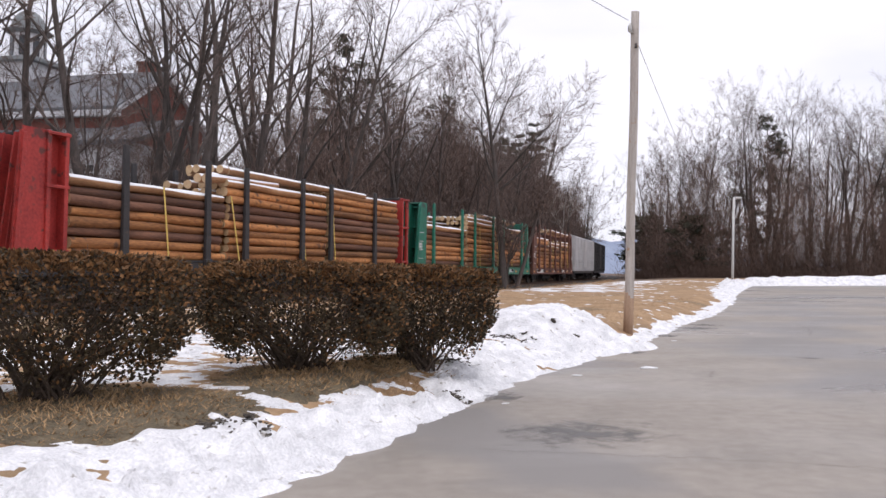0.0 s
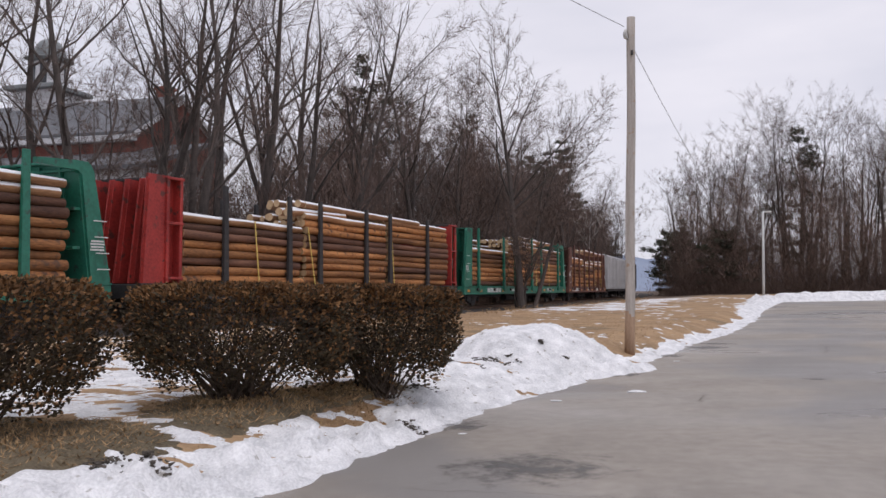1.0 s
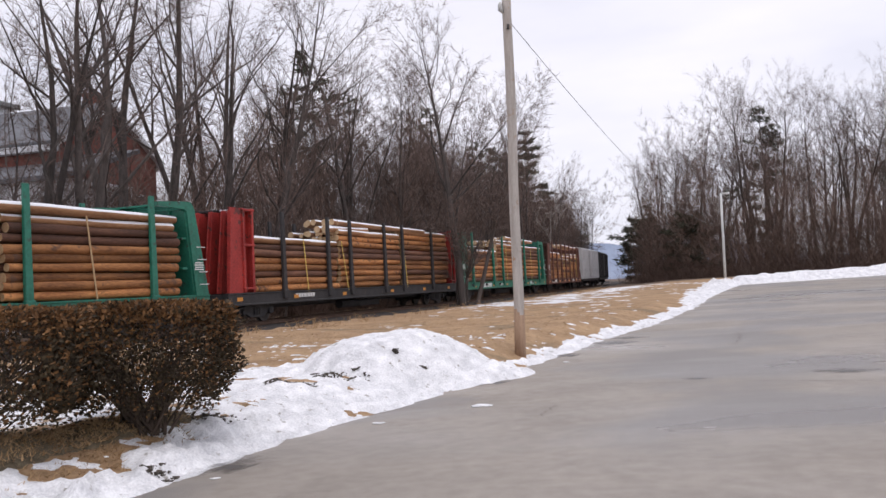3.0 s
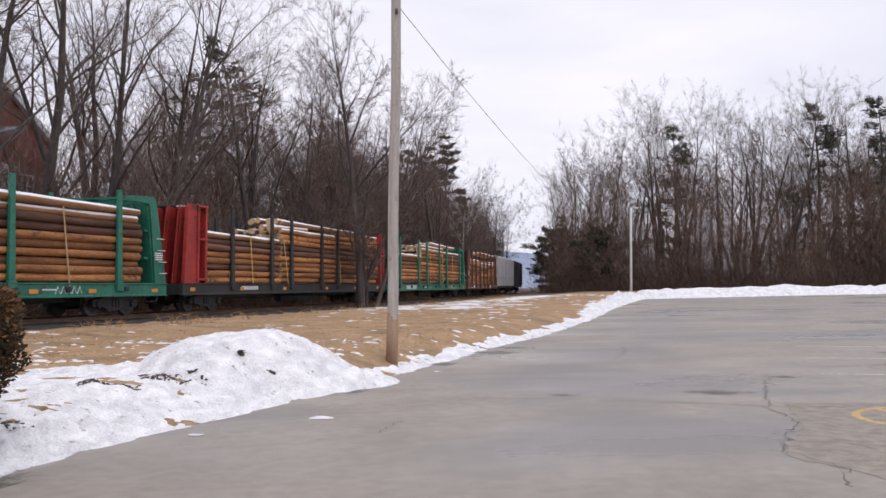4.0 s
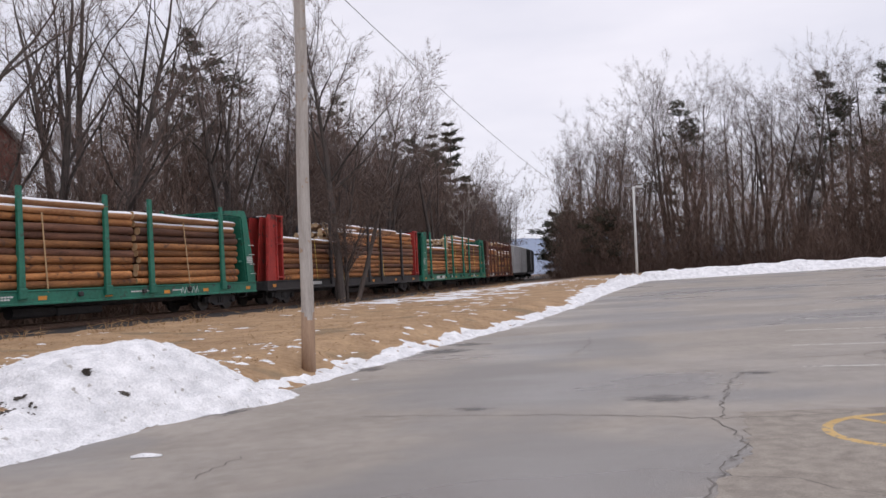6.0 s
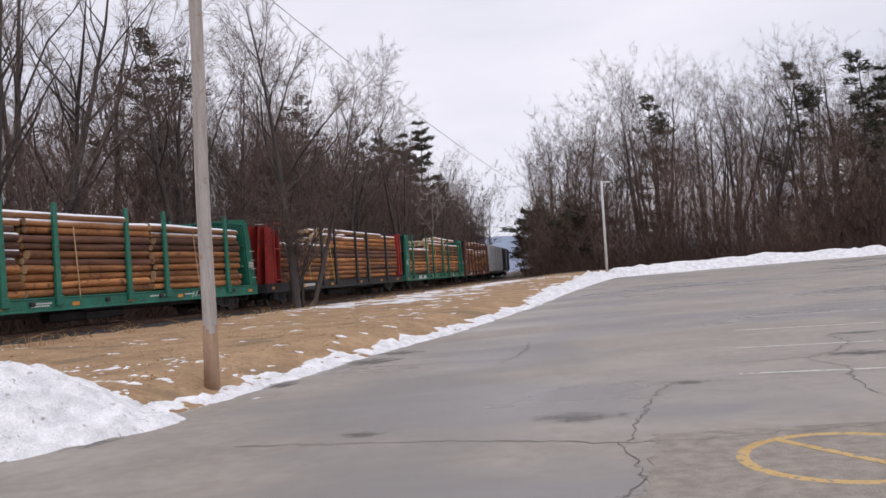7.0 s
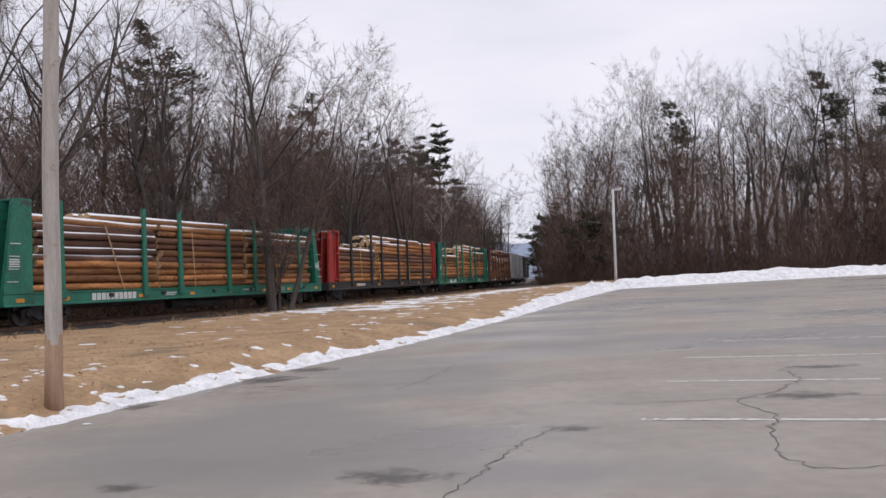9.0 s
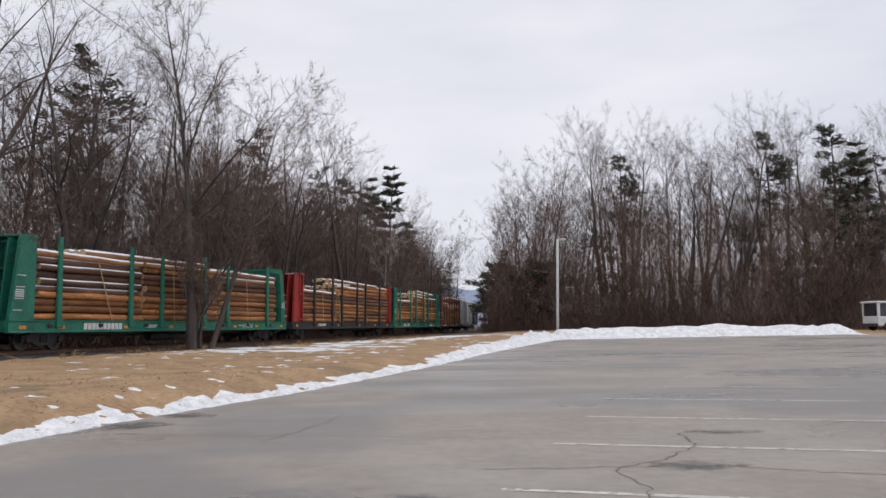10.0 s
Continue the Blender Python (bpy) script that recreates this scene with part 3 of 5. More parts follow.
def underframe(car, length, inset):
    """Bogies with turning wheelsets, couplers and brake gear."""
    for end in (-1, 1):
        y = end * (length / 2 - inset)
        part("bogie_frame", SIDE_FRAME, None, car, m=pose(0, y, 0))
        for k in (-0.88, 0.88):
            w = part("wheelset", WHEELSET, None, car, m=pose(0, y + k, WHEEL_R))
            WHEELS.append((w, y + k))
        f = Form().box(0, end * (length / 2 + 0.28), 0.86, 0.2, 0.62, 0.22, 0.03).box(0, end * (length / 2 + 0.56), 0.86, 0.34, 0.16, 0.3, 0.05)
        part("coupler", f, M["steel"], car)
        part("air_hose", Form().tube([(0.35, end * (length / 2), 0.7), (0.4, end * (length / 2 + 0.2), 0.45), (0.3, end * (length / 2 + 0.5), 0.42)], [0.03] * 3, 6), M["tyre"], car)


LOG_MESHES = {}


def log_mesh(length, kind, seed):
    key = (round(length, 1), kind, seed)
    if key not in LOG_MESHES:
        rnd = random.Random(int(length * 10) + seed * 97 + len(kind))
        n = 5
        f = Form()
        pts, rad = [], []
        for i in range(n):
            u = i / (n - 1)
            pts.append((rnd.uniform(-0.02, 0.02), (u - 0.5) * length, rnd.uniform(-0.02, 0.02)))
            rad.append(0.146 - 0.026 * u + rnd.uniform(-0.009, 0.009))
        f.tube(pts, rad, 10, cap=False)
        f.add([f.v[k] for k in range(9, -1, -1)], [tuple(range(10))], 1)
        f.add([f.v[k] for k in range((n - 1) * 10, n * 10)], [tuple(range(10))], 1)
        LOG_MESHES[key] = f.mesh("log", [M[kind], M["log_end"]], smooth=True)
    return LOG_MESHES[key]


def load(car, length, deck, rows, dark_rows, seed, top_tilt=None, bundles=3, snow_top=2, snowy=(), along=0.0):
    """Stacks of logs end to end: the two near columns, the far one and the top layers."""
    rnd = random.Random(seed)
    span = length / bundles
    r = 0.264
    for b in range(bundles):
        yc = along - length / 2 + span * (b + 0.5)
        count = rows[b]
        for row in range(count):
            top = row >= count - 1
            for col in range(9):
                if not (top or col in (0, 7, 8) or (row >= count - snow_top and col > 3)):
                    continue
                kind = "log_snow" if top else "log_dark_snow" if b in snowy and row >= count - 6 and rnd.random() < 0.85 else "log_snow" if row >= count - 2 and rnd.random() < 0.5 else ("log_dark" if (row in dark_rows and rnd.random() < 0.75) or rnd.random() < 0.12 else "log")
                ln = span - rnd.choice((0.05, 0.15, 0.4, 0.25))
                x = (1.24 - (8 - col) * 0.277 if col else -1.24) + rnd.uniform(-0.025, 0.025) + (0.02 if row % 2 else -0.02)
                z = deck + 0.145 + row * r + rnd.uniform(-0.02, 0.02)
                flip = 180 if rnd.random() < 0.5 else 0
                tilt = rnd.uniform(-0.35, 0.35)
                part("log", log_mesh(ln, kind, rnd.randint(0, 3)), None, car, m=pose(x, yc + rnd.uniform(-0.1, 0.1), z, tilt, rnd.uniform(0, 360), flip + rnd.uniform(-0.2, 0.2)))
    if top_tilt:
        for y, z, ang, n, ln in top_tilt:
            for k in range(n):
                part("log", log_mesh(ln, "log_snow", k % 4), None, car, m=pose(1.2 - k * 0.29 + rnd.uniform(-0.05, 0.05), y + rnd.uniform(-0.4, 0.4), z + rnd.uniform(-0.05, 0.05), ang, 0, rnd.uniform(-1.5, 1.5)))


def strap(car, y, deck, h, lean, mat, label):
    f = Form()
    f.slab([(y - 0.03, deck - 0.1), (y + 0.03, deck - 0.1), (y + lean + 0.03, deck + h), (y + lean - 0.03, deck + h)], 0.012, "x", 1.435)
    part("strap", f, M[mat], car, label)


def stake_mesh(h, deck, mat, name="stake"):
    f = Form()
    f.box(0, 0, deck + h / 2 - 0.1, 0.13, 0.26, h + 0.2, 0.015, top=(0.8, 0.72))
    f.box(0.03, 0, deck - 0.12, 0.14, 0.34, 0.34, 0.02)
    return f.mesh(name, M[mat])


def stakes(car, ys, h, deck, mat):
    me = stake_mesh(h, deck, mat)
    for y in ys:
        for side in (1, -1):
            part("stake", me, None, car, m=pose(side * 1.47, y, 0, 0, -0.6 * side, 0 if side > 0 else 180))


def bars(car, y, z, widths, h, x=1.512, label="white stencilled lettering"):
    """A line of illegible stencil writing as plain bars."""
    f = Form()
    for w in widths:
        f.box(x, y + w / 2, z, 0.006, w * 0.82, h, 0.001)
        y += w
    tagged(part("stencil", f, M["stencil"], car, label), kind="stuff")


def deck_parts(car, length, deck, mat):
    for side in (-1, 1):
        o = [(1.47, deck), (1.47, deck - 0.05), (1.44, deck - 0.07), (1.44, deck - 0.40), (1.47, deck - 0.42), (1.47, deck - 0.47), (1.30, deck - 0.47), (1.30, deck)]
        part("side_sill", Form().slab([(side * u, v) for u, v in o], length, "y", 0), M[mat], car)
    for end in (-1, 1):
        part("end_sill", Form().box(0, end * (length / 2 - 0.06), deck - 0.24, 2.6, 0.12, 0.42, 0.015), M[mat], car)
    f = Form().box(0, 0, deck - 0.1, 2.66, length - 0.2, 0.1, 0.01)
    f.box(0, 0, deck - 0.42, 0.7, length - 1.0, 0.5, 0.03)
    for k in range(-5, 6):
        f.box(0, k * length / 12, deck - 0.3, 2.6, 0.12, 0.3, 0.02)
    f.box(0.2, 1.5, deck - 0.75, 0.7, 2.2, 0.3, 0.04).tube([(0.5, -1.6, deck - 0.72), (0.5, 0.2, deck - 0.72)], [0.2, 0.2], 10)
    part("deck", f, M["black"], car, "sooty black deck and centre sill")


def bulkhead_red(car, end, length, deck):
    """A red bulkhead: plate, tapered ribs on its outer face, box columns at both sides."""
    e, h = end, 3.12
    inner, outer = length / 2 - (1.68 if end < 0 else 0.86), length / 2 - 0.05
    root = Form().box(0, e * (inner + 0.05), deck + h / 2 - 0.05, 2.7, 0.10, h - 0.1, 0.012)
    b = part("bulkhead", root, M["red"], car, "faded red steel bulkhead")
    for x in (-1.36, 1.36):
        k = 1 if x > 0 else -1
        o = [(inner + 0.66, deck - 0.45), (outer, deck - 0.45), (outer - 0.02, deck + 0.2), (outer - 0.22, deck + h), (inner + 0.66, deck + h)]
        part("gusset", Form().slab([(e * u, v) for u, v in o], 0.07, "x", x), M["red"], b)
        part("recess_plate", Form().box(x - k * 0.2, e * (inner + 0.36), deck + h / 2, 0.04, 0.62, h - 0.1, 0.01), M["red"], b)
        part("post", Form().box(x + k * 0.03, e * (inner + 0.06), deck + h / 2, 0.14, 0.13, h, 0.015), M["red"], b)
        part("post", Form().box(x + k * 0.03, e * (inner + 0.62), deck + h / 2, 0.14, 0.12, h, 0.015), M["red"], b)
        part("post", Form().box(x + k * 0.035, e * (outer - 0.10), deck + h / 2 - 0.1, 0.10, 0.12, h - 0.1, 0.015, shift=(0, -e * 0.2)), M["red"], b)
        for zz in (deck + 0.15, deck + 1.75, deck + h - 0.06):
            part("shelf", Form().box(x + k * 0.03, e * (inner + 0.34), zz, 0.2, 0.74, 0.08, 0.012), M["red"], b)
    for x in (-0.85, -0.3, 0.3, 0.85):
        f = Form()
        o = [(inner + 0.1, deck), (outer - 0.1, deck), (outer - 0.5, deck + h - 0.1), (inner + 0.1, deck + h - 0.1)]
        f.slab([(e * u, v) for u, v in o], 0.06, "x", x)
        f.box(x, e * (outer - 0.3), deck + h / 2, 0.085, 0.05, h - 0.15, 0.01, shift=(0, -e * 0.36))
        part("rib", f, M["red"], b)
    part("top_rail", Form().box(0, e * (inner + 0.3), deck + h - 0.03, 2.7, 0.6, 0.08, 0.012), M["black"], b, "dark top rail with stencilling")
    f = Form()
    for k in range(5):
        f.box(0.45 + k * 0.17, e * (inner + 0.605), deck + h - 0.03, 0.13, 0.01, 0.055, 0.001)
    tagged(part("stencil", f, M["stencil"], b), kind="stuff")


def bulkhead_green(car, end, length, deck, mat="green"):
    """A bulkhead with sloped side frames, rungs on the near side and two slots."""
    e, h = end, 3.12
    inner, outer = length / 2 - 1.25, length / 2 - 0.03
    f = Form()
    f.box(0, e * (inner + (0.04 if end < 0 else 0.62)), deck + h / 2, 2.7, 0.09, h, 0.012, shift=(0, 0 if end < 0 else -0.42))
    b = part("bulkhead", f, M[mat], car, "green steel bulkhead with sloped side frames" if mat == "green" else "")
    for x in (-1.36, 1.36):
        f = Form()
        o = [(inner - 0.02, deck - 0.45), (outer, deck - 0.45), (outer, deck + 0.1), (outer - 0.42, deck + h - 0.16), (outer - 0.55, deck + h), (inner - 0.02, deck + h)]
        if end > 0:
            o = [(outer - 0.56, deck - 0.45), (outer, deck - 0.45), (outer, deck + 0.1), (outer - 0.60, deck + h - 0.22), (outer - 0.72, deck + h - 0.04), (outer - 0.95, deck + h + 0.02),
                 (outer - 2.35, deck + h - 0.06), (outer - 2.35, deck + h - 0.20), (outer - 1.12, deck + h - 0.24), (outer - 0.98, deck + h - 0.34)]
        f.slab([(e * u, v) for u, v in o], 0.14, "x", x)
        part("column", f, M[mat], b)
    for x in (-0.75, 0.0, 0.75):
        o = [(inner + (0.06 if end < 0 else 0.66), deck), (outer - 0.25, deck), (outer - 0.55, deck + h - 0.1), (inner + 0.06, deck + h - 0.1)]
        part("rib", Form().slab([(e * u, v) for u, v in o], 0.07, "x", x), M[mat], b)
    for z in (deck + 0.9, deck + 1.9, deck + 2.9):
        part("cross_rail", Form().box(0, e * (inner + 0.22), z, 2.6, 0.24, 0.08, 0.012), M[mat], b)
    part("top_rail", Form().box(0, e * (inner + 0.22), deck + h - 0.02, 2.84, 0.5, 0.07, 0.012), M[mat], b)
    for k in range(4):
        z = deck + 0.35 + k * 0.42
        part("rung", Form().tube([(1.5, e * (outer - 0.5 - k * 0.05), z), (1.53, e * (outer - 0.48 - k * 0.05), z), (1.53, e * (outer - 0.1 - k * 0.05), z), (1.5, e * (outer - 0.08 - k * 0.05), z)], [0.016] * 4, 6), M["stencil"], b, "pale ladder rung")
    f = Form()
    for k in range(4):
        f.box(1.437, e * (outer - 0.45), deck + 0.86 + k * 0.075, 0.006, 0.46 - 0.04 * (k % 2), 0.045, 0.001)
    tagged(part("stencil", f, M["stencil"], b, "white stencilled panel"), kind="stuff")
    if end < 0:
        f = Form()
        for k in range(7):
            for j in range(3):
                f.box(-0.35 + j * 0.36, e * (inner + 0.09), deck + 0.9 + k * 0.09, 0.3, 0.012, 0.05, 0.001)
        tagged(part("stencil", f, M["stencil"], b, "white stencilled panel"), kind="stuff")


def log_car(name, s_rear, s_front, style, label, seed):
    length = s_front - s_rear
    mid = (s_rear + s_front) / 2
    base = length / 2 - 2.3
    car = thing(name, car_pose(mid, 0, base), label, "freight car", "cars of the train")
    CARS.append((car, mid, base))
    deck = 1.15
    inside = length - (2.75 if style == "red" else 2.6)
    underframe(car, length, 2.3)
    rnd = random.Random(seed)
    if style == "red":
        deck_parts(car, length, deck, "black")
        for end in (-1, 1):
            bulkhead_red(car, end, length, deck)
        stakes(car, (-7.65, -4.05, -2.0, 1.6, 3.75, 7.65), 3.12, deck, "black")
        load(car, inside, deck, (8, 10, 11), (5, 6), seed, [(inside / 6 - 1.2, deck + 2.95, -0.5, 7, 9.4), (-1.6, deck + 2.72, 1.6, 3, 4.0)], 3, along=0.34)
        for y, lean in ((-5.8, -0.3), (-2.3, -0.55), (1.9, -0.3), (4.2, -0.3)):
            strap(car, y, deck, 2.1, lean, "strap", "yellow tie-down strap")
        for k in (-0.47, -0.3, -0.12, 0.1, 0.28, 0.44):
            part("reflector", Form().box(1.447, k * length, deck - 0.24, 0.008, 0.34, 0.14, 0.002), M["orange"], car, "orange reflector")
        bars(car, -length / 2 + 4.5, deck - 0.2, [0.2, 0.2, 0.2, 0.2, 0.1, 0.2, 0.2, 0.2], 0.16, 1.447)
    else:
        mat = {"green": "green", "brown": "rust"}[style]
        deck_parts(car, length, deck, mat)
        for end in (-1, 1):
            bulkhead_green(car, end, length, deck, mat)
        stakes(car, (-9.0, -4.4, -2.0, 1.8, 4.2, 8.9) if style == "green" else [-inside / 2 + inside * u for u in (0.06, 0.2, 0.35, 0.5, 0.65, 0.8, 0.94)], 3.2 if style == "green" else 3.35, deck, mat)
        load(car, inside, deck, {11: (10, 10, 10), 23: (8, 11, 10)}.get(seed, (9, 8, 9)), (6, 7, 8, 9), seed,
             [(-inside / 8, deck + 2.76, 0.3, 5, 9.2)] if seed == 11 else [(inside / 6, deck + 3.02, -0.8, 4, 7.5)], 3, 2, (0,) if seed == 11 else ())
        for y, lean in ((-5.6, -1.1), (-0.9, -0.2), (6.6, -0.35)) if seed == 11 else ((-0.9, -0.2), (3.0, -0.3), (6.4, -0.2)):
            strap(car, y, deck, 2.42, lean, "tan_strap" if seed == 11 else "strap", "tie-down strap")
        for u in (0.03, 0.12, 0.3, 0.45, 0.58, 0.72, 0.83, 0.97):
            part("reflector", Form().box(1.447, -length / 2 + length * u, deck - 0.27, 0.008, 0.36, 0.13, 0.002), M["orange"], car, "orange reflector")
        for u in (0.09, 0.22, 0.36, 0.52, 0.66, 0.78, 0.9):
            part("lading_winch", Form().box(1.5, -length / 2 + length * u, deck - 0.2, 0.1, 0.22, 0.16, 0.03), M["black"], car, "dark strap winch")
        bars(car, -7.5, deck - 0.24, [0.26, 0.26, 0.26, 0.26, 0.2, 0.26, 0.26, 0.26, 0.26, 0.26], 0.26, 1.447)
        bars(car, -length / 2 + 8.3, deck - 0.2, [0.12] * 8, 0.05, 1.447)
        bars(car, -length / 2 + 8.3, deck - 0.28, [0.12] * 7, 0.05, 1.447)
        bars(car, -length / 2 + 14.6, deck - 0.2, [0.12] * 9, 0.05, 1.447)
        bars(car, -length / 2 + 17.0, deck - 0.22, [0.1] * 6, 0.05, 1.447)
        f = Form()
        for k in range(5):
            y = length / 2 - 5.6 + k * 0.24
            f.tube([(1.447, y, deck - 0.36), (1.45, y + 0.1, deck - 0.12), (1.447, y + 0.2, deck - 0.34)], [0.018] * 3, 5)
        part("graffiti", f, M["stencil"], car, "white scribbled paint")
    return car


def box_car(s_rear, s_front, mat, label):
    length = s_front - s_rear
    mid, base = (s_rear + s_front) / 2, length / 2 - 2.3
    car = thing("box_car", car_pose(mid, 0, base), label, "freight car", "cars of the train")
    CARS.append((car, mid, base))
    underframe(car, length, 2.3)
    h, deck = 3.1, 1.15
    part("body", Form().box(0, 0, deck + h / 2 - 0.1, 2.96, length - 0.1, h + 0.2, 0.03), M[mat], car)
    n = int(length / 1.1)
    rib = Form().box(0, 0, deck + h / 2 - 0.1, 0.07, 0.12, h + 0.1, 0.015).mesh("rib", M[mat])
    for i in range(n + 1):
        y = -length / 2 + 0.2 + i * (length - 0.4) / n
        for side in (-1, 1):
            part("rib", rib, None, car, m=pose(side * 1.515, y, 0))
    part("roof", Form().box(0, 0, deck + h + 0.09, 3.06, length, 0.16, 0.05, top=(0.75, 1)), M[mat], car)
    part("side_sill", Form().box(0, 0, deck - 0.3, 2.9, length - 0.4, 0.3, 0.03), M["black"], car)
    part("door", Form().box(1.53, 0, deck + h / 2 - 0.05, 0.06, 2.6, h - 0.3, 0.02), M[mat], car)
    for k in range(5):
        part("rung", Form().tube([(0.6, -length / 2 - 0.02, deck + 0.2 + k * 0.6), (1.2, -length / 2 - 0.02, deck + 0.2 + k * 0.6)], [0.02, 0.02], 6), M["black"], car)


log_car("log_car", -86.0, -66.0, "brown", "brown steel log car stacked with peeled poles", 5)
log_car("log_car", -64.9, -41.75, "green", "green bulkhead flat car stacked with snow-dusted peeled logs", 11)
log_car("log_car", -40.7, -18.0, "red", "black flat car with faded red bulkheads, stacked with logs", 7)
log_car("log_car", -17.0, 5.6, "green", "green bulkhead flat car stacked with snow-dusted peeled logs", 23)
log_car("log_car", 6.8, 24.8, "brown", "brown steel log car stacked with peeled poles", 31)
box_car(25.9, 42.0, "grey", "pale grey ribbed box car")
box_car(43.1, 58.5, "black", "dark sooty box car far down the line")


# ---- trees ----
def branch(f, rnd, p, d, length, r, level, last, twigs, up=0.25, low=0.34, wobble=1.0, many=(12, 7, 9), reach=1.0, fine=0.0105):
    """Adds a tapered bent branch and its children; thin ones go into twigs."""
    n = (6, 4, 2, 2, 2)[level]
    pts, rad = [p.copy()], [r]
    q, step = p.copy(), length / n
    wild = (0.10 * wobble, 0.20, 0.25, 0.3, 0.3)[level]
    for i in range(n):
        d = (d + Vector((rnd.gauss(0, wild), rnd.gauss(0, wild), rnd.gauss(0, wild * 0.6) + up * (0.0, 0.45, 0.3, 0.15, 0.15)[level]))).normalized()
        q = q + d * step
        pts.append(q.copy())
        rad.append(r * (1 - (i + 1) / n * (0.93 if level == 0 else 0.85)))
    if level < 3:
        (twigs if level else f).tube(pts, rad, (7, 5, 3)[level], mat=1 if level == 1 else 0, cap=False)
    else:
        side = d.cross(Vector((rnd.gauss(0, 1), rnd.gauss(0, 1), rnd.gauss(0, 1)))).normalized() * max(r * 0.6, fine)
        twigs.add([pts[0] - side, pts[0] + side, pts[2]], [(0, 1, 2)])
    if level >= last:
        return
    for k in range(many[level] + rnd.randint(-1, 1)):
        u = rnd.uniform(low if level == 0 else 0.2, 1.0) ** (0.8 if level == 0 else 1)
        i = min(int(u * n), n - 1)
        a = pts[i].lerp(pts[i + 1], u * n - i)
        axis_d = (pts[i + 1] - pts[i]).normalized()
        side = Vector((rnd.gauss(0, 1), rnd.gauss(0, 1), rnd.gauss(0, 1)))
        side = (side - axis_d * side.dot(axis_d)).normalized()
        out = (axis_d * rnd.uniform(0.55, 1.0) + side * rnd.uniform(0.5, 0.85)).normalized()
        rr = rad[i] + (rad[i + 1] - rad[i]) * (u * n - i)
        branch(f, rnd, a, out, reach * length * rnd.uniform(0.28, 0.44) * (1.0 if level else 1.15 - 0.45 * u), rr * rnd.uniform(0.4, 0.58), level + 1, last, twigs, up, low, wobble, many, 1.0, fine)


def tree_meshes(seed, height, r, last, lean=0.0, stems=1, low=0.34, wobble=1.0, many=(12, 7, 9), reach=1.0, fine=0.0105):
    rnd = random.Random(seed)
    f, tw = Form(), Form()
    for k in range(stems):
        d = Vector((lean + rnd.gauss(0, 0.05) + (0.16 * (k - (stems - 1) / 2)), rnd.gauss(0, 0.05), 1)).normalized()
        branch(f, rnd, Vector((0.25 * k, 0.1 * k, -0.3)), d, height * rnd.uniform(0.86, 1.0), r * (0.8 if k else 1), 0, last, tw, 0.3, low, wobble, many, reach, fine)
    return f.mesh("trunk", M["bark"], True), tw.mesh("crown", [M["twig"], M["bark"]])


KINDS = [tree_meshes(100 + i, (19, 21, 18, 22, 20, 17)[i], (0.28, 0.31, 0.25, 0.34, 0.29, 0.24)[i], 3, (0.05, -0.08, 0.12, 0.0, 0.16, -0.04)[i], (1, 2, 1, 1, 2, 3)[i], 0.34 if i % 2 else 0.22, 1.0, (12, 8, 13) if i not in (1, 4, 5) else (9, 7, 11)) for i in range(6)]
LIGHT = [tree_meshes(200 + i, (18, 20, 22, 19)[i], (0.18, 0.2, 0.22, 0.17)[i], 3, (0.02, -0.06, 0.08, 0.0)[i], 1, 0.16, 1.0, (14, 6, 20)) for i in range(4)]
FAR = [tree_meshes(220 + i, (20, 22, 19, 21, 23)[i], (0.26, 0.3, 0.22, 0.28, 0.32)[i], 3, (0.04, -0.06, 0.1, 0.0, -0.1)[i], (1, 1, 2, 1, 1)[i], (0.3, 0.36, 0.42, 0.34, 0.4)[i], 1.0, (12, 8, 18), 1.05, 0.008) for i in range(5)]
DENSE = [tree_meshes(260 + i, (18, 15)[i], 0.16, 3, (0.03, -0.08)[i], 2, 0.08, 1.6, (13, 8, 24), 0.8) for i in range(2)]
SAPLINGS = [tree_meshes(240 + i, (9, 11, 8)[i], 0.07, 3, (0.1, -0.1, 0.0)[i], 1, 0.08, 2.0, (16, 5, 15)) for i in range(3)]


def bare_tree(kind, x, y, turn, size, label="tall bare leafless tree with grey-brown bark", group="bare trees", lean=(0, 0)):
    t = thing("bare_tree", pose(x, y, gz(x, y) - 0.1, lean[0], lean[1], turn), label, "tree", group)
    t.scale = (size, size, size)
    part("trunk", kind[0], None, t)
    part("crown", kind[1], None, t, "fine leafless twigs")
    return t


def sapling(i, x, y, turn, size):
    t = thing("sapling", pose(x, y, gz(x, y) - 0.1, 0, 0, turn), "thin bare brown sapling in the undergrowth", "tree", "saplings")
    t.scale = (size, size, size)
    part("trunk", SAPLINGS[i][0], None, t)
    part("crown", SAPLINGS[i][1], None, t, "fine leafless twigs")


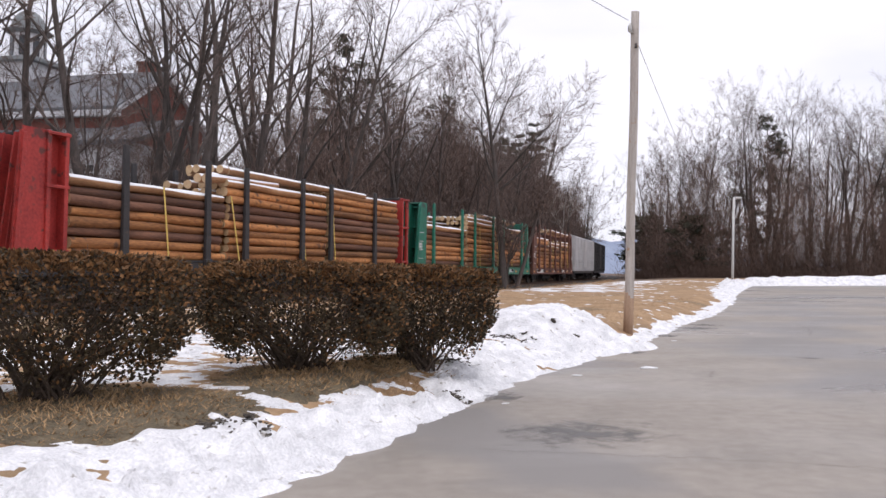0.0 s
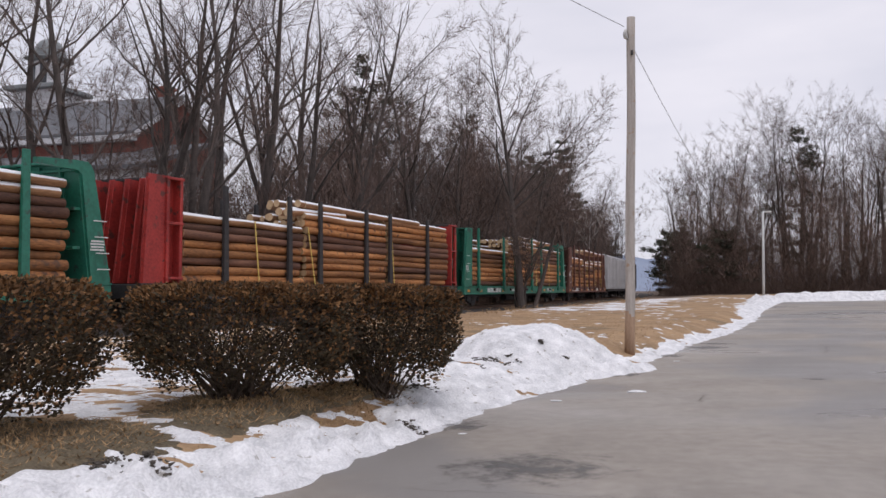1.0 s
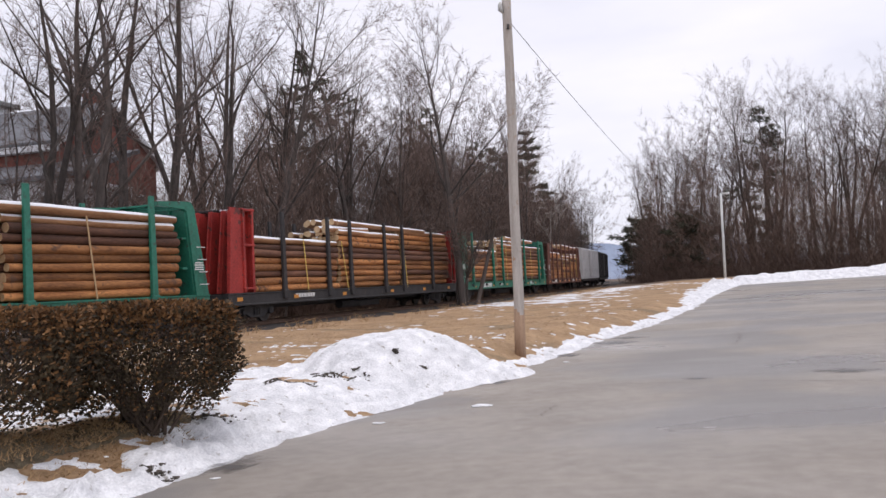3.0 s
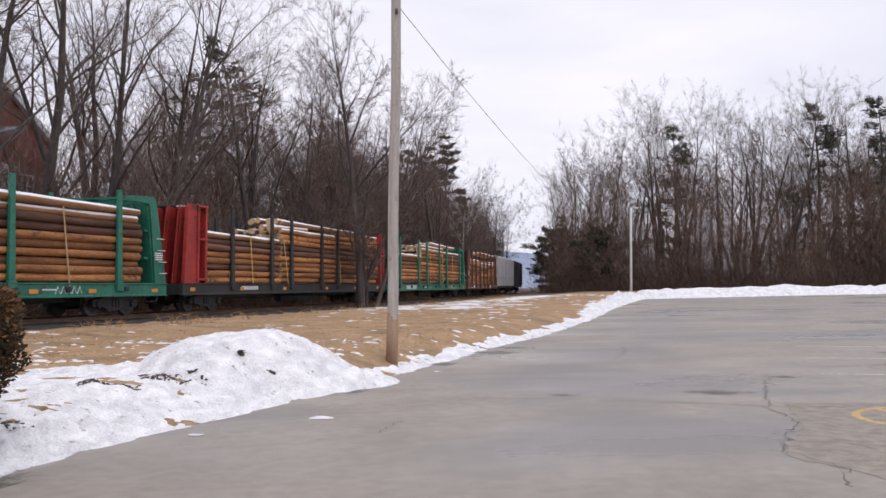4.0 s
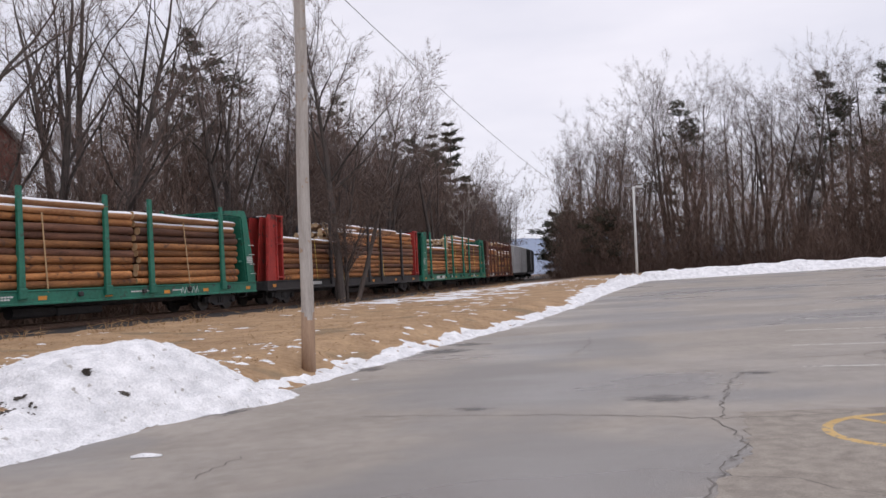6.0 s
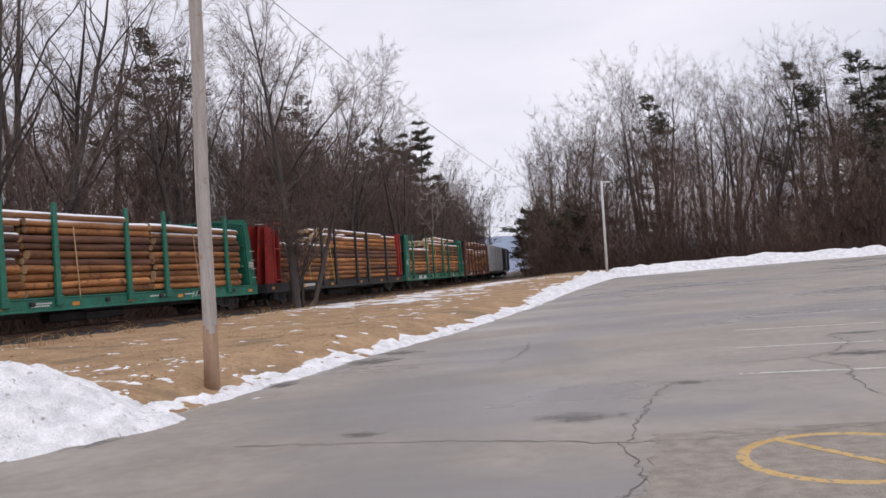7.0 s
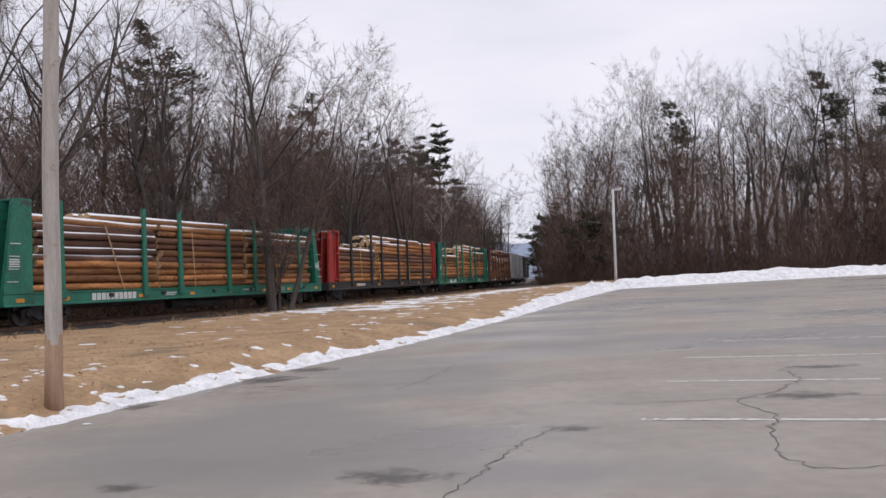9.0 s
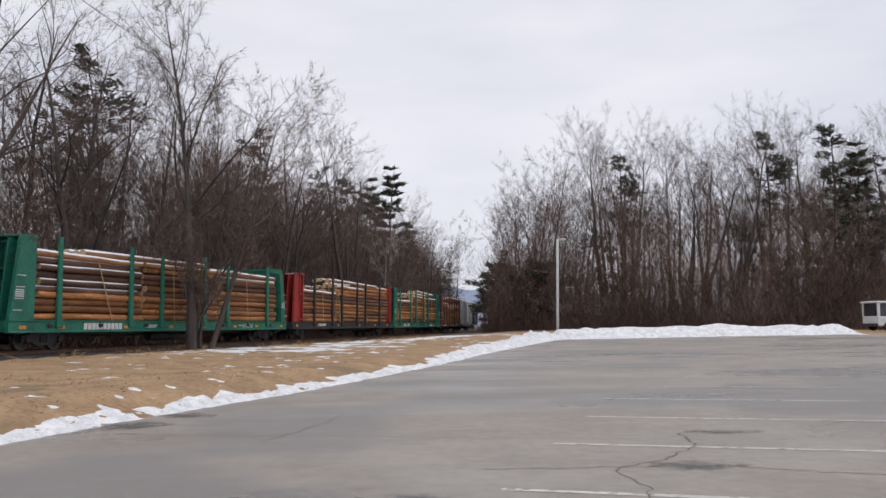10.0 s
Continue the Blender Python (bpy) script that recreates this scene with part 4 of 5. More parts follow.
def pine_meshes(seed, height, spread, bare=0.25, blunt=0.6, ragged=True):
    rnd = random.Random(seed)
    f, nd = Form(), Form()
    f.tube([(rnd.gauss(0, 0.05) * i, rnd.gauss(0, 0.05) * i, height * i / 6 - 0.2) for i in range(7)], [0.28 * (1 - i / 6.6) for i in range(7)], 8, cap=False)
    z = height * bare
    while z < height * 0.985:
        u = (z / height - bare) / (1 - bare)
        reach = spread * min(1.0, (1 - u) ** blunt * 1.05) * (0.55 + 0.45 * min(1, u * 5)) * rnd.uniform(0.55, 1.15) + 0.25
        gap = 2.6 * math.sin(z * 0.55 + seed)
        for k in range(rnd.randint(2, 6) if ragged else rnd.randint(4, 7)):
            w = gap + rnd.uniform(0.9, 5.4) if ragged else rnd.uniform(0, 6.28)
            ln = reach * rnd.choice((0.35, 0.6, 0.8, 1.0, 1.3) if ragged else (0.6, 0.8, 1.0, 1.15)) * rnd.uniform(0.85, 1.15)
            rise = 0.05 + 0.35 * u
            p0, p1 = Vector((0, 0, z)), Vector((math.cos(w) * ln, math.sin(w) * ln, z + ln * rise - 0.06 * ln * ln * 0.3))
            f.tube([p0, p0.lerp(p1, 0.5) - Vector((0, 0, 0.04 * ln)), p1], [0.05, 0.03, 0.012], 3, cap=False)
            for j in range(int(9 + ln * (15 if ragged else 14))):
                v = 1.05 - abs(rnd.gauss(0, 0.28 if ragged else 0.36))
                c = p0.lerp(p1, v) + Vector((rnd.gauss(0, 0.2), rnd.gauss(0, 0.2), rnd.gauss(0, 0.17 if ragged else 0.09))) * (0.55 + ln * 0.28)
                a = Vector((math.cos(w) + rnd.gauss(0, 0.7), math.sin(w) + rnd.gauss(0, 0.7), rnd.gauss(0.3, 0.4))).normalized() * rnd.uniform(0.3, 0.6) * (1.0 if ragged else 1.5)
                b = Vector((rnd.gauss(0, 1), rnd.gauss(0, 1), rnd.gauss(0, 0.5))).normalized() * rnd.uniform(0.06, 0.13) * (1.0 if ragged else 1.6)
                nd.add([c - a * 0.5, c + b, c + a, c - b], [(0, 1, 2, 3)])
        z += height * (rnd.uniform(0.015, 0.055) if ragged else rnd.uniform(0.034, 0.062))
    return f.mesh("trunk", M["bark"], True), nd.mesh("crown", M["pine"])


PINES = [pine_meshes(300, 24, 7.2, 0.10, 0.85, False), pine_meshes(301, 18, 3.4, 0.12, 0.75, False), pine_meshes(302, 8.5, 4.4, 0.03, 0.42, False), pine_meshes(303, 22, 3.2, 0.35, 0.35), pine_meshes(304, 22.5, 4.6, 0.12), pine_meshes(305, 21, 4.2, 0.42, 0.32)]


def pine_tree(kind, x, y, turn, size, label="dark green pine with drooping layered boughs"):
    t = thing("pine_tree", pose(x, y, gz(x, y) - 0.1, 0, 0, turn), label, "tree", "pines")
    t.scale = (size, size, size)
    part("trunk", PINES[kind][0], None, t)
    part("crown", PINES[kind][1], None, t, "dark green needles")


def woods():
    rnd = random.Random(77)
    # the strip behind the train
    s = -48.0
    while s < 150:
        for d in ((-6.0, -12.5) if s < -24 else (-7.0,)) if s < -6 else (-5.6, -9.5, -15.5) if s < 12 else (-5.2, -8.5, -12.5, -18.5):
            if rnd.random() < 0.12:
                continue
            x, y, h = track(s + rnd.uniform(-2, 2), d + rnd.uniform(-1.6, 1.6))
            far = s > 40 or d < -15
            size = rnd.uniform(0.72, 1.05) * (0.92 if d > -7 else 1.0) * (0.72 if s > 60 else 0.86 if s > 13 else 1.0)
            if -41 < x < -17 and 54 < y < 76:
                continue
            bare_tree(rnd.choice(FAR if far else KINDS), x, y, rnd.uniform(0, 360), size, lean=(rnd.uniform(-4, 4), rnd.uniform(-4, 4)))
        s += 6.4 if s < -6 else 5.6 if s < 12 else (4.8 if s < 40 else 7.0)
    for s0, d0, k in ((-24, -7, 0), (-20, -11, 3), (-15.5, -6.5, 2), (-12, -10, 4), (-9, -14, 3)):
        x, y, h = track(s0, d0)
        bare_tree(KINDS[k], x, y, rnd.uniform(0, 360), rnd.uniform(0.9, 1.1), lean=(0, rnd.uniform(0, 5)))
    for s0, d0, k in ((-47, -6, 0), (-39, -9, 1), (-31.5, -6, 2), (-27, -6.3, 4),):
        x, y, h = track(s0, d0)
        bare_tree(KINDS[k], x, y, rnd.uniform(0, 360), rnd.uniform(0.8, 1.05), lean=(rnd.uniform(-3, 3), rnd.uniform(-3, 3)))
    for i in range(9):
        x, y, h = track(-4 + i * 6.5, -7.5 - 2.5 * (i % 2))
        bare_tree(DENSE[i % 2], x, y, rnd.uniform(0, 360), rnd.uniform(0.75, 0.95) * (0.8 if i > 5 else 1.0), "bare brown tree thick with vines and twigs")
    for i in range(170):
        x, y, h = track(rnd.uniform(-46, 130) if i % 3 else rnd.uniform(-22, 60), -4.8 - rnd.random() ** 1.5 * 14)
        if not (x < -18 and 54 < y < 78):
            sapling(i % 3, x, y, rnd.uniform(0, 360), rnd.uniform(0.75, 1.5) if y > 54 else rnd.uniform(0.6, 1.0))
    for i in range(50):
        x = 32 + rnd.random() * 70
        sapling(i % 3, x, 95 + rnd.random() * 16 + max(0, 52 - x) * 0.9, rnd.uniform(0, 360), rnd.uniform(0.9, 1.6))
    # vine-hung brown trees before the pines and the hall
    for k, x, y, size in ((0, -6.4, 71.5, 0.95), (1, -4.2, 74, 1.0), (0, -2.2, 79, 1.05), (1, -7.6, 69, 0.75), (0, 0.5, 84, 1.0), (1, -16.2, 49.5, 0.95), (0, -14.5, 56.5, 0.9), (0, -19.5, 46.5, 0.8), (1, -11.5, 60.5, 0.8), (1, 3.5, 92, 1.1), (0, -12.5, 66, 0.6), (1, 47, 106, 1.1), (0, 41, 110, 1.0), (1, 53, 103, 1.0), (0, 58, 100, 0.95), (1, 66, 100, 1.0), (0, 36, 112, 0.9)):
        bare_tree(DENSE[k], x, y, rnd.uniform(0, 360), size, "bare brown tree thick with vines and twigs")
    # the wood beyond the lot
    for i in range(105):
        u = rnd.random()
        x = 34 + u * 72
        y = 100 + rnd.random() ** 1.3 * 34 + max(0, 52 - x) * 0.9
        bare_tree(rnd.choice(FAR), x, y, rnd.uniform(0, 360), rnd.uniform(0.85, 1.12), lean=(rnd.uniform(-3, 3), rnd.uniform(-3, 3)))
    for i in range(16):
        bare_tree(rnd.choice(LIGHT), 31 + rnd.random() * 12, 112 + rnd.random() * 30, rnd.uniform(0, 360), rnd.uniform(0.85, 1.1))
    for kind, x, y, size in ((0, 15.8, 152, 1.13), (0, 12.2, 146, 1.0), (1, 18.8, 158, 1.0), (3, 10, 135, 0.95), (1, 5.0, 118, 0.9), (5, -8.6, 75, 0.98), (3, -10.8, 78, 0.85), (1, 2, 96, 0.8), (3, 0, 104, 1.0),
                             (4, 44.3, 118, 1.0), (4, 61.5, 98.5, 0.98), (4, 57.5, 105, 1.02), (0, 66, 101, 0.88), (2, 32.5, 112, 0.95), (1, 30, 124, 0.6), (3, 74, 108, 0.95), (2, 31, 132, 1.1), (4, 9, 126, 0.9), (5, 12, 138, 0.95), (3, 6, 110, 0.85)):
        pine_tree(kind, x, y, rnd.uniform(0, 360), size)


def track_tree():
    """The tall slim tree on the near side of the line, with its second stem."""
    a = tree_meshes(411, 17.4, 0.25, 3, 0.0, 1, 0.30, 0.4, (15, 8, 18), 1.0)
    b = tree_meshes(417, 13.4, 0.15, 3, 0.06, 1, 0.28, 0.5, (12, 7, 16), 1.0)
    c = tree_meshes(423, 7.5, 0.09, 3, 0.0, 3, 0.06, 1.8, (15, 9, 24), 0.9)
    bare_tree(a, 3.65, 52.0, 40, 1.0, "tall bare tree with a fan of upswept limbs beside the track", "trees by the track", (0.6, 0.5))
    bare_tree(b, 4.35, 52.5, 10, 0.98, "thinner leaning bare tree beside the track", "trees by the track", (0, 5))
    bare_tree(c, 3.9, 52.6, 150, 1.0, "low brushy bare tree beside the track", "trees by the track")
    t = tree_meshes(431, 10.5, 0.14, 3, 0.12, 1, 0.34, 1.0, (10, 6, 14))
    birch = thing("birch_tree", pose(12.6, 100, gz(12.6, 100) - 0.1), "slender white-barked birch beside the track", "tree")
    me = t[0].copy()
    me.materials[0] = M["birch"]
    part("trunk", me, None, birch)
    me2 = t[1].copy()
    me2.materials[0], me2.materials[1] = M["birch"], M["birch"]
    part("crown", me2, None, birch)


def thicket(name, label, count, spots, low, high, seed):
    """Undergrowth: very many thin rising stems in one mesh."""
    rs = np.random.RandomState(seed)
    x, y, z, grow = spots(rs, count)
    grow = grow * np.clip(0.72 + 0.5 * fbm(x, y, 14.0, 2.2, 2), 0.25, 1.15)
    h = low * rs.uniform(0.5, 2.4, count) * (0.6 + 0.4 * grow)
    lean = rs.normal(0, 0.62, (count, 2))
    w = rs.uniform(0.010, 0.024, count)
    ang = rs.uniform(0, 6.28, count)
    px, py = np.cos(ang) * w, np.sin(ang) * w
    lift = rs.uniform(0, 1.0, count) ** 1.45 * high * (rs.rand(count) < 0.85) * grow
    tx, ty = lean[:, 0] * h * 1.1 + rs.normal(0, 0.1, count), lean[:, 1] * h * 1.1
    z0 = z + lift - 0.1
    verts = np.stack([np.stack([x - px, y - py, z0], 1), np.stack([x + px, y + py, z0], 1), np.stack([x + tx, y + ty, z0 + h], 1)], 1).reshape(-1, 3)
    tris = np.arange(count * 3).reshape(-1, 3).tolist()
    me = bpy.data.meshes.new(name)
    me.from_pydata(verts.tolist(), [], tris)
    me.materials.append(M["brush"])
    me.update()
    tagged(new(name, me), label, "undergrowth", kind="stuff")


def spots_left(rs, n):
    s = np.where(rs.rand(n) < 0.8, rs.uniform(-24, 90, n), rs.uniform(-50, 140, n))
    d = -4.6 - rs.gamma(1.6, 4.5, n)
    h = HEAD - BEND * s
    x = X0 + (np.cos(h) - math.cos(HEAD)) / BEND + np.cos(h) * d
    y = Y0 + (math.sin(HEAD) - np.sin(h)) / BEND - np.sin(h) * d
    return x, y, ground_z(x, y), 0.25 + 0.75 * soft((s + 32) / 34)


def spots_right(rs, n):
    x = rs.uniform(27, 112, n)
    y = 92 + rs.gamma(1.6, 5, n) + np.maximum(0, 50 - x) * 0.8
    return x, y, ground_z(x, y), 0.98 - 0.42 * soft((x - 48) / 26)


# ---- clipped shrubs ----
def shrub(x, y, wide, deep, tall, turn, seed, label):
    """A clipped evergreen: bare stems below, a dense dark shell of small sprays, winter-burnt on top."""
    rnd = random.Random(seed)
    sh = thing("shrub", pose(x, y, gz(x, y) - 0.04, 0, 0, turn), label, "shrub", "clipped shrubs")

    def reach(w, u):
        """Outline radius at a direction and height share."""
        full = 1 / max(abs(math.cos(w)) ** 3.2 + abs(math.sin(w)) ** 3.2, 0.2) ** (1 / 3.2)
        bulge = min(1.0, 0.56 + 0.90 * u) if u < 0.55 else 1.0 - 0.10 * max(0, (u - 0.75) / 0.25) ** 2
        lump = 1 + 0.06 * math.sin(3 * w + seed) + 0.05 * math.sin(7 * w + 5 * u + seed * 2)
        return full * bulge * lump

    for k in range(85):
        st = Form()
        w = rnd.uniform(0, 6.28)
        u1 = rnd.uniform(0.45, 0.9)
        e = reach(w, u1) * rnd.uniform(0.5, 0.95)
        p0 = Vector((rnd.gauss(0, 0.06) * wide, rnd.gauss(0, 0.06) * deep, 0))
        p2 = Vector((math.cos(w) * e * wide / 2, math.sin(w) * e * deep / 2, tall * u1))
        p1 = p0.lerp(p2, 0.45) + Vector((rnd.gauss(0, 0.07), rnd.gauss(0, 0.07), 0.12))
        r = rnd.uniform(0.010, 0.026)
        st.tube([p0, p1, p2], [r, r * 0.7, r * 0.35], 5, cap=False)
        for j in range(4):
            a = p1.lerp(p2, rnd.random())
            st.tube([a, a + Vector((rnd.gauss(0, 0.2), rnd.gauss(0, 0.2), rnd.uniform(0.05, 0.35)))], [r * 0.45, 0.003], 3, cap=False)
        part("stem", st, M["stem"], sh)
    dark, top = Form(), Form()
    for k in range(27000):
        w = rnd.uniform(0, 6.28)
        roof = rnd.random() < 0.33
        if roof:
            e = math.sqrt(rnd.random())
            u = 1.0 - 0.07 * e ** 4 - 0.03 * abs(rnd.gauss(0, 1)) + 0.02 * math.sin(w * 5 + e * 9 + seed)
            e *= reach(w, 0.97)
        else:
            u = 1 - rnd.random() ** 0.85 * 0.86
            if u < 0.34 and rnd.random() < 0.85 * min(1, (0.40 - u) / 0.2):
                continue
            e = reach(w, u) * (1 - abs(rnd.gauss(0, 0.17)) + 0.05 * math.sin(9 * w + 11 * u + seed) * math.sin(17 * u + 4 * w))
        c = Vector((math.cos(w) * e * wide / 2, math.sin(w) * e * deep / 2, tall * u))
        out = Vector((math.cos(w), math.sin(w), 1.2 if roof else 0.35)).normalized()
        a = (out + Vector((rnd.gauss(0, 0.6), rnd.gauss(0, 0.6), rnd.gauss(0, 0.5)))).normalized() * rnd.uniform(0.03, 0.062)
        b = a.cross(Vector((rnd.gauss(0, 1), rnd.gauss(0, 1), rnd.gauss(0, 1)))).normalized() * rnd.uniform(0.013, 0.024)
        burnt = rnd.random() < (0.75 if roof else 0.16 + 0.6 * max(0, u - 0.6) / 0.4 if u > 0.6 else 0.16)
        (top if burnt else dark).add([c - a * 0.3, c + b + a * 0.3, c + a, c - b + a * 0.3], [(0, 1, 2, 3)])
    part("foliage", dark, M["yew"], sh, "dark brown-green evergreen foliage")
    part("burnt_foliage", top, M["burnt"], sh, "rusty brown winter-burnt foliage")


def grass():
    """Short dead blades over the lawn, longer tufts round the shrubs and along the rail bed."""
    rs = np.random.RandomState(9)
    n = 60000
    x, y = rs.uniform(-12, 12, n), 7 + rs.gamma(2.0, 9, n)
    ring = rs.rand(n) < 0.2
    pick = np.array(RINGS)[rs.randint(0, 3, n)]
    turn, far = rs.uniform(0, 6.28, n), np.sqrt(rs.rand(n))
    x, y = np.where(ring, pick[:, 0] + np.cos(turn) * far * pick[:, 2], x), np.where(ring, pick[:, 1] + np.sin(turn) * far * pick[:, 2], y)
    e = edge_out(x, y)
    s, d = track_of(x, y)
    ok = (e > 0.5) & (d > 2.2) & (y < 60) & (snow_depth(x, y) < 0.02)
    x, y = x[ok], y[ok]
    n = len(x)
    tuft = np.zeros(n)
    for bx, by, br in RINGS:
        tuft = np.maximum(tuft, soft(1.2 - np.hypot(x - bx, y - by) / br))
    h = rs.uniform(0.012, 0.03, n) * (1 + 1.6 * tuft)
    z = lawn_z(x, y) + np.maximum(ring_rise(x, y), 0)
    ang = rs.uniform(0, 6.28, n)
    w = rs.uniform(0.005, 0.011, n) * (1 + y / 40)
    lx, ly = rs.normal(0, 0.07, n), rs.normal(0, 0.07, n)
    v = np.stack([np.stack([x - np.cos(ang) * w, y - np.sin(ang) * w, z - 0.01], 1), np.stack([x + np.cos(ang) * w, y + np.sin(ang) * w, z - 0.01], 1), np.stack([x + lx, y + ly, z + h], 1)], 1).reshape(-1, 3)
    me = bpy.data.meshes.new("dry_grass")
    me.from_pydata(v.tolist(), [], (np.arange(n * 3).reshape(-1, 3)).tolist())
    me.materials.append(M["straw"])
    me.update()
    tagged(new("dry_grass", me), "short straw-brown dead grass", "grass", kind="stuff")
    weeds = Form()
    rnd = random.Random(4)
    for k in range(1500):
        s = rnd.uniform(-30, 40)
        x, y, h = track(s, rnd.choice((2.2, 2.6, 3.0)) + rnd.gauss(0, 0.3))
        if fbm(x, y, 5, 0.4) < 0.15:
            continue
        z = gz(x, y)
        t = rnd.uniform(0.08, 0.34)
        weeds.tube([(x, y, z - 0.02), (x + rnd.gauss(0, 0.08), y + rnd.gauss(0, 0.08), z + t * 0.6), (x + rnd.gauss(0, 0.2), y + rnd.gauss(0, 0.2), z + t)], [0.012, 0.009, 0.003], 3, cap=False)
    tagged(part("dead_weeds", weeds, M["straw"]), "dead straw-brown weeds along the rail bed", "weeds", kind="stuff")


# ---- building behind the trees ----
def brick_building():
    """A brick hall with a slate gable roof, a chimney, a white cupola and a lower white wing."""
    b = thing("brick_building", pose(-30.6, 64.7, 0.4, 0, 0, -15), "red brick hall with slate roof, white cornice and a dark-domed cupola", "building")
    w, l, eave, ridge = 10.5, 21.0, 11.3, 14.5
    part("wall", Form().box(0, 0, eave / 2, l, w, eave, 0.02), M["brickwall"], b, "red brick wall")
    for e in (-1, 1):
        part("gable", Form().slab([(-w / 2, eave), (w / 2, eave), (0, ridge)], 0.4, "x", e * (l / 2 - 0.2)), M["brickwall"], b)
        for k in (-1, 1):
            part("raking_cornice", Form().slab([(k * (w / 2 + 0.5), eave - 0.35), (0, ridge + 0.02), (0, ridge + 0.42), (k * (w / 2 + 0.5), eave + 0.05)], 0.5, "x", e * (l / 2 + 0.1)), M["white"], b)
    for k in (-1, 1):
        f = Form()
        f.add([(-l / 2 - 0.3, k * (w / 2 + 0.6), eave - 0.1), (l / 2 + 0.3, k * (w / 2 + 0.6), eave - 0.1), (l / 2 + 0.3, 0, ridge + 0.3), (-l / 2 - 0.3, 0, ridge + 0.3),
               (-l / 2 - 0.3, k * (w / 2 + 0.6), eave + 0.12), (l / 2 + 0.3, k * (w / 2 + 0.6), eave + 0.12), (l / 2 + 0.3, 0, ridge + 0.52), (-l / 2 - 0.3, 0, ridge + 0.52)],
              [(0, 1, 2, 3), (4, 5, 6, 7), (0, 1, 5, 4), (1, 2, 6, 5), (2, 3, 7, 6), (3, 0, 4, 7)])
        part("roof", f, M["slate"], b, "grey slate roof")
        part("cornice", Form().box(0, k * (w / 2 + 0.35), eave - 0.3, l + 0.6, 0.5, 0.45, 0.05), M["white"], b, "white cornice")
    c = part("chimney", Form().box(8.2, 1.2, ridge + 0.1, 1.1, 0.9, 2.6, 0.03).box(8.2, 1.2, ridge + 1.4, 1.3, 1.1, 0.25, 0.03), M["brickwall"], b)

    def window(x, y, z, ww, hh, along):
        f = Form().box(x, y, z, *((ww, 0.16, hh) if along == "x" else (0.16, ww, hh)), 0.01)
        fr = part("window", f, M["glass"], b, "dark window")
        fr2 = Form()
        for u in (-0.5, 0.0, 0.5):
            fr2.box(x + (u * ww if along == "x" else 0), y + (u * ww if along == "y" else 0), z, *((0.12, 0.24, hh) if along == "x" else (0.24, 0.12, hh)), 0.01)
        for u in (-0.5, -0.17, 0.17, 0.5):
            fr2.box(x, y, z + u * hh, *((ww + 0.1, 0.22, 0.1) if along == "x" else (0.22, ww + 0.1, 0.1)), 0.01)
        part("window_frame", fr2, M["white"], fr, "white window frame")

    for x in (-7.5, -3.7, 0.0, 3.7, 7.5):
        for z in (2.6, 7.2):
            window(x, -w / 2, z, 1.2, 2.3, "x")
    for y in (-3.0, 0.0, 3.0):
        for z in (3.0, 7.6):
            window(l / 2, y, z, 1.1, 2.2, "y")
    # cupola
    cx = -2.3
    base = part("cupola", Form().box(cx, 1.0, ridge - 0.3, 3.6, 3.6, 4.0, 0.05), M["white"], b, "white painted cupola with a dark dome")
    part("cornice", Form().box(cx, 1.0, ridge + 1.75, 4.6, 4.6, 0.35, 0.05), M["dome"], base)
    part("drum", Form().tube([(cx, 1.0, ridge + 1.8), (cx, 1.0, ridge + 4.1)], [1.35, 1.3], 8), M["white"], base)
    for k in range(8):
        w = radians(22.5 + 45 * k)
        part("louvre", Form().box(0, 0, 0, 0.12, 0.5, 1.5, 0.02), M["glass"], base, "dark louvred opening", m=pose(cx + 1.24 * math.cos(w), 1.0 + 1.24 * math.sin(w), ridge + 3.0, 0, 0, math.degrees(w)))
    part("eaves", Form().tube([(cx, 1.0, ridge + 4.0), (cx, 1.0, ridge + 4.25), (cx, 1.0, ridge + 4.35)], [1.5, 1.85, 1.8], 8), M["dome"], base)
    part("dome", Form().tube([(cx, 1.0, ridge + 4.35 + 1.6 * math.sin(k * 0.196)) for k in range(9)], [1.25 * math.cos(k * 0.19) + 0.03 for k in range(9)], 14), M["dome"], base, "dark grey-green dome", True)
    part("finial", Form().tube([(cx, 1.0, ridge + 5.9), (cx, 1.0, ridge + 6.3), (cx, 1.0, ridge + 6.8)], [0.16, 0.1, 0.02], 8), M["dome"], base)
    # lower wing towards the line
    wing = part("wing", Form().box(2.75, -w / 2 - 3.4, 4.2, 23.5, 6.4, 8.4, 0.03), M["white"], b, "white clapboard wing with windows")
    f = Form()
    f.add([(-9.4, -w / 2 - 7.0, 8.2), (14.9, -w / 2 - 7.0, 8.2), (14.9, -w / 2 + 0.1, 10.6), (-9.4, -w / 2 + 0.1, 10.6), (-9.4, -w / 2 - 7.0, 8.5), (14.9, -w / 2 - 7.0, 8.5), (14.9, -w / 2 + 0.1, 10.9), (-9.4, -w / 2 + 0.1, 10.9)],
          [(0, 1, 2, 3), (4, 5, 6, 7), (0, 1, 5, 4), (1, 2, 6, 5), (2, 3, 7, 6), (3, 0, 4, 7)])
    part("wing_roof", f, M["slate"], wing)
    for x in (-6.4, -4.0, -1.5, 1.0, 3.6, 6.2, 8.8, 11.6):
        for z in (2.4, 6.3):
            window(x, -w / 2 - 6.62, z, 1.0, 1.5, "x")


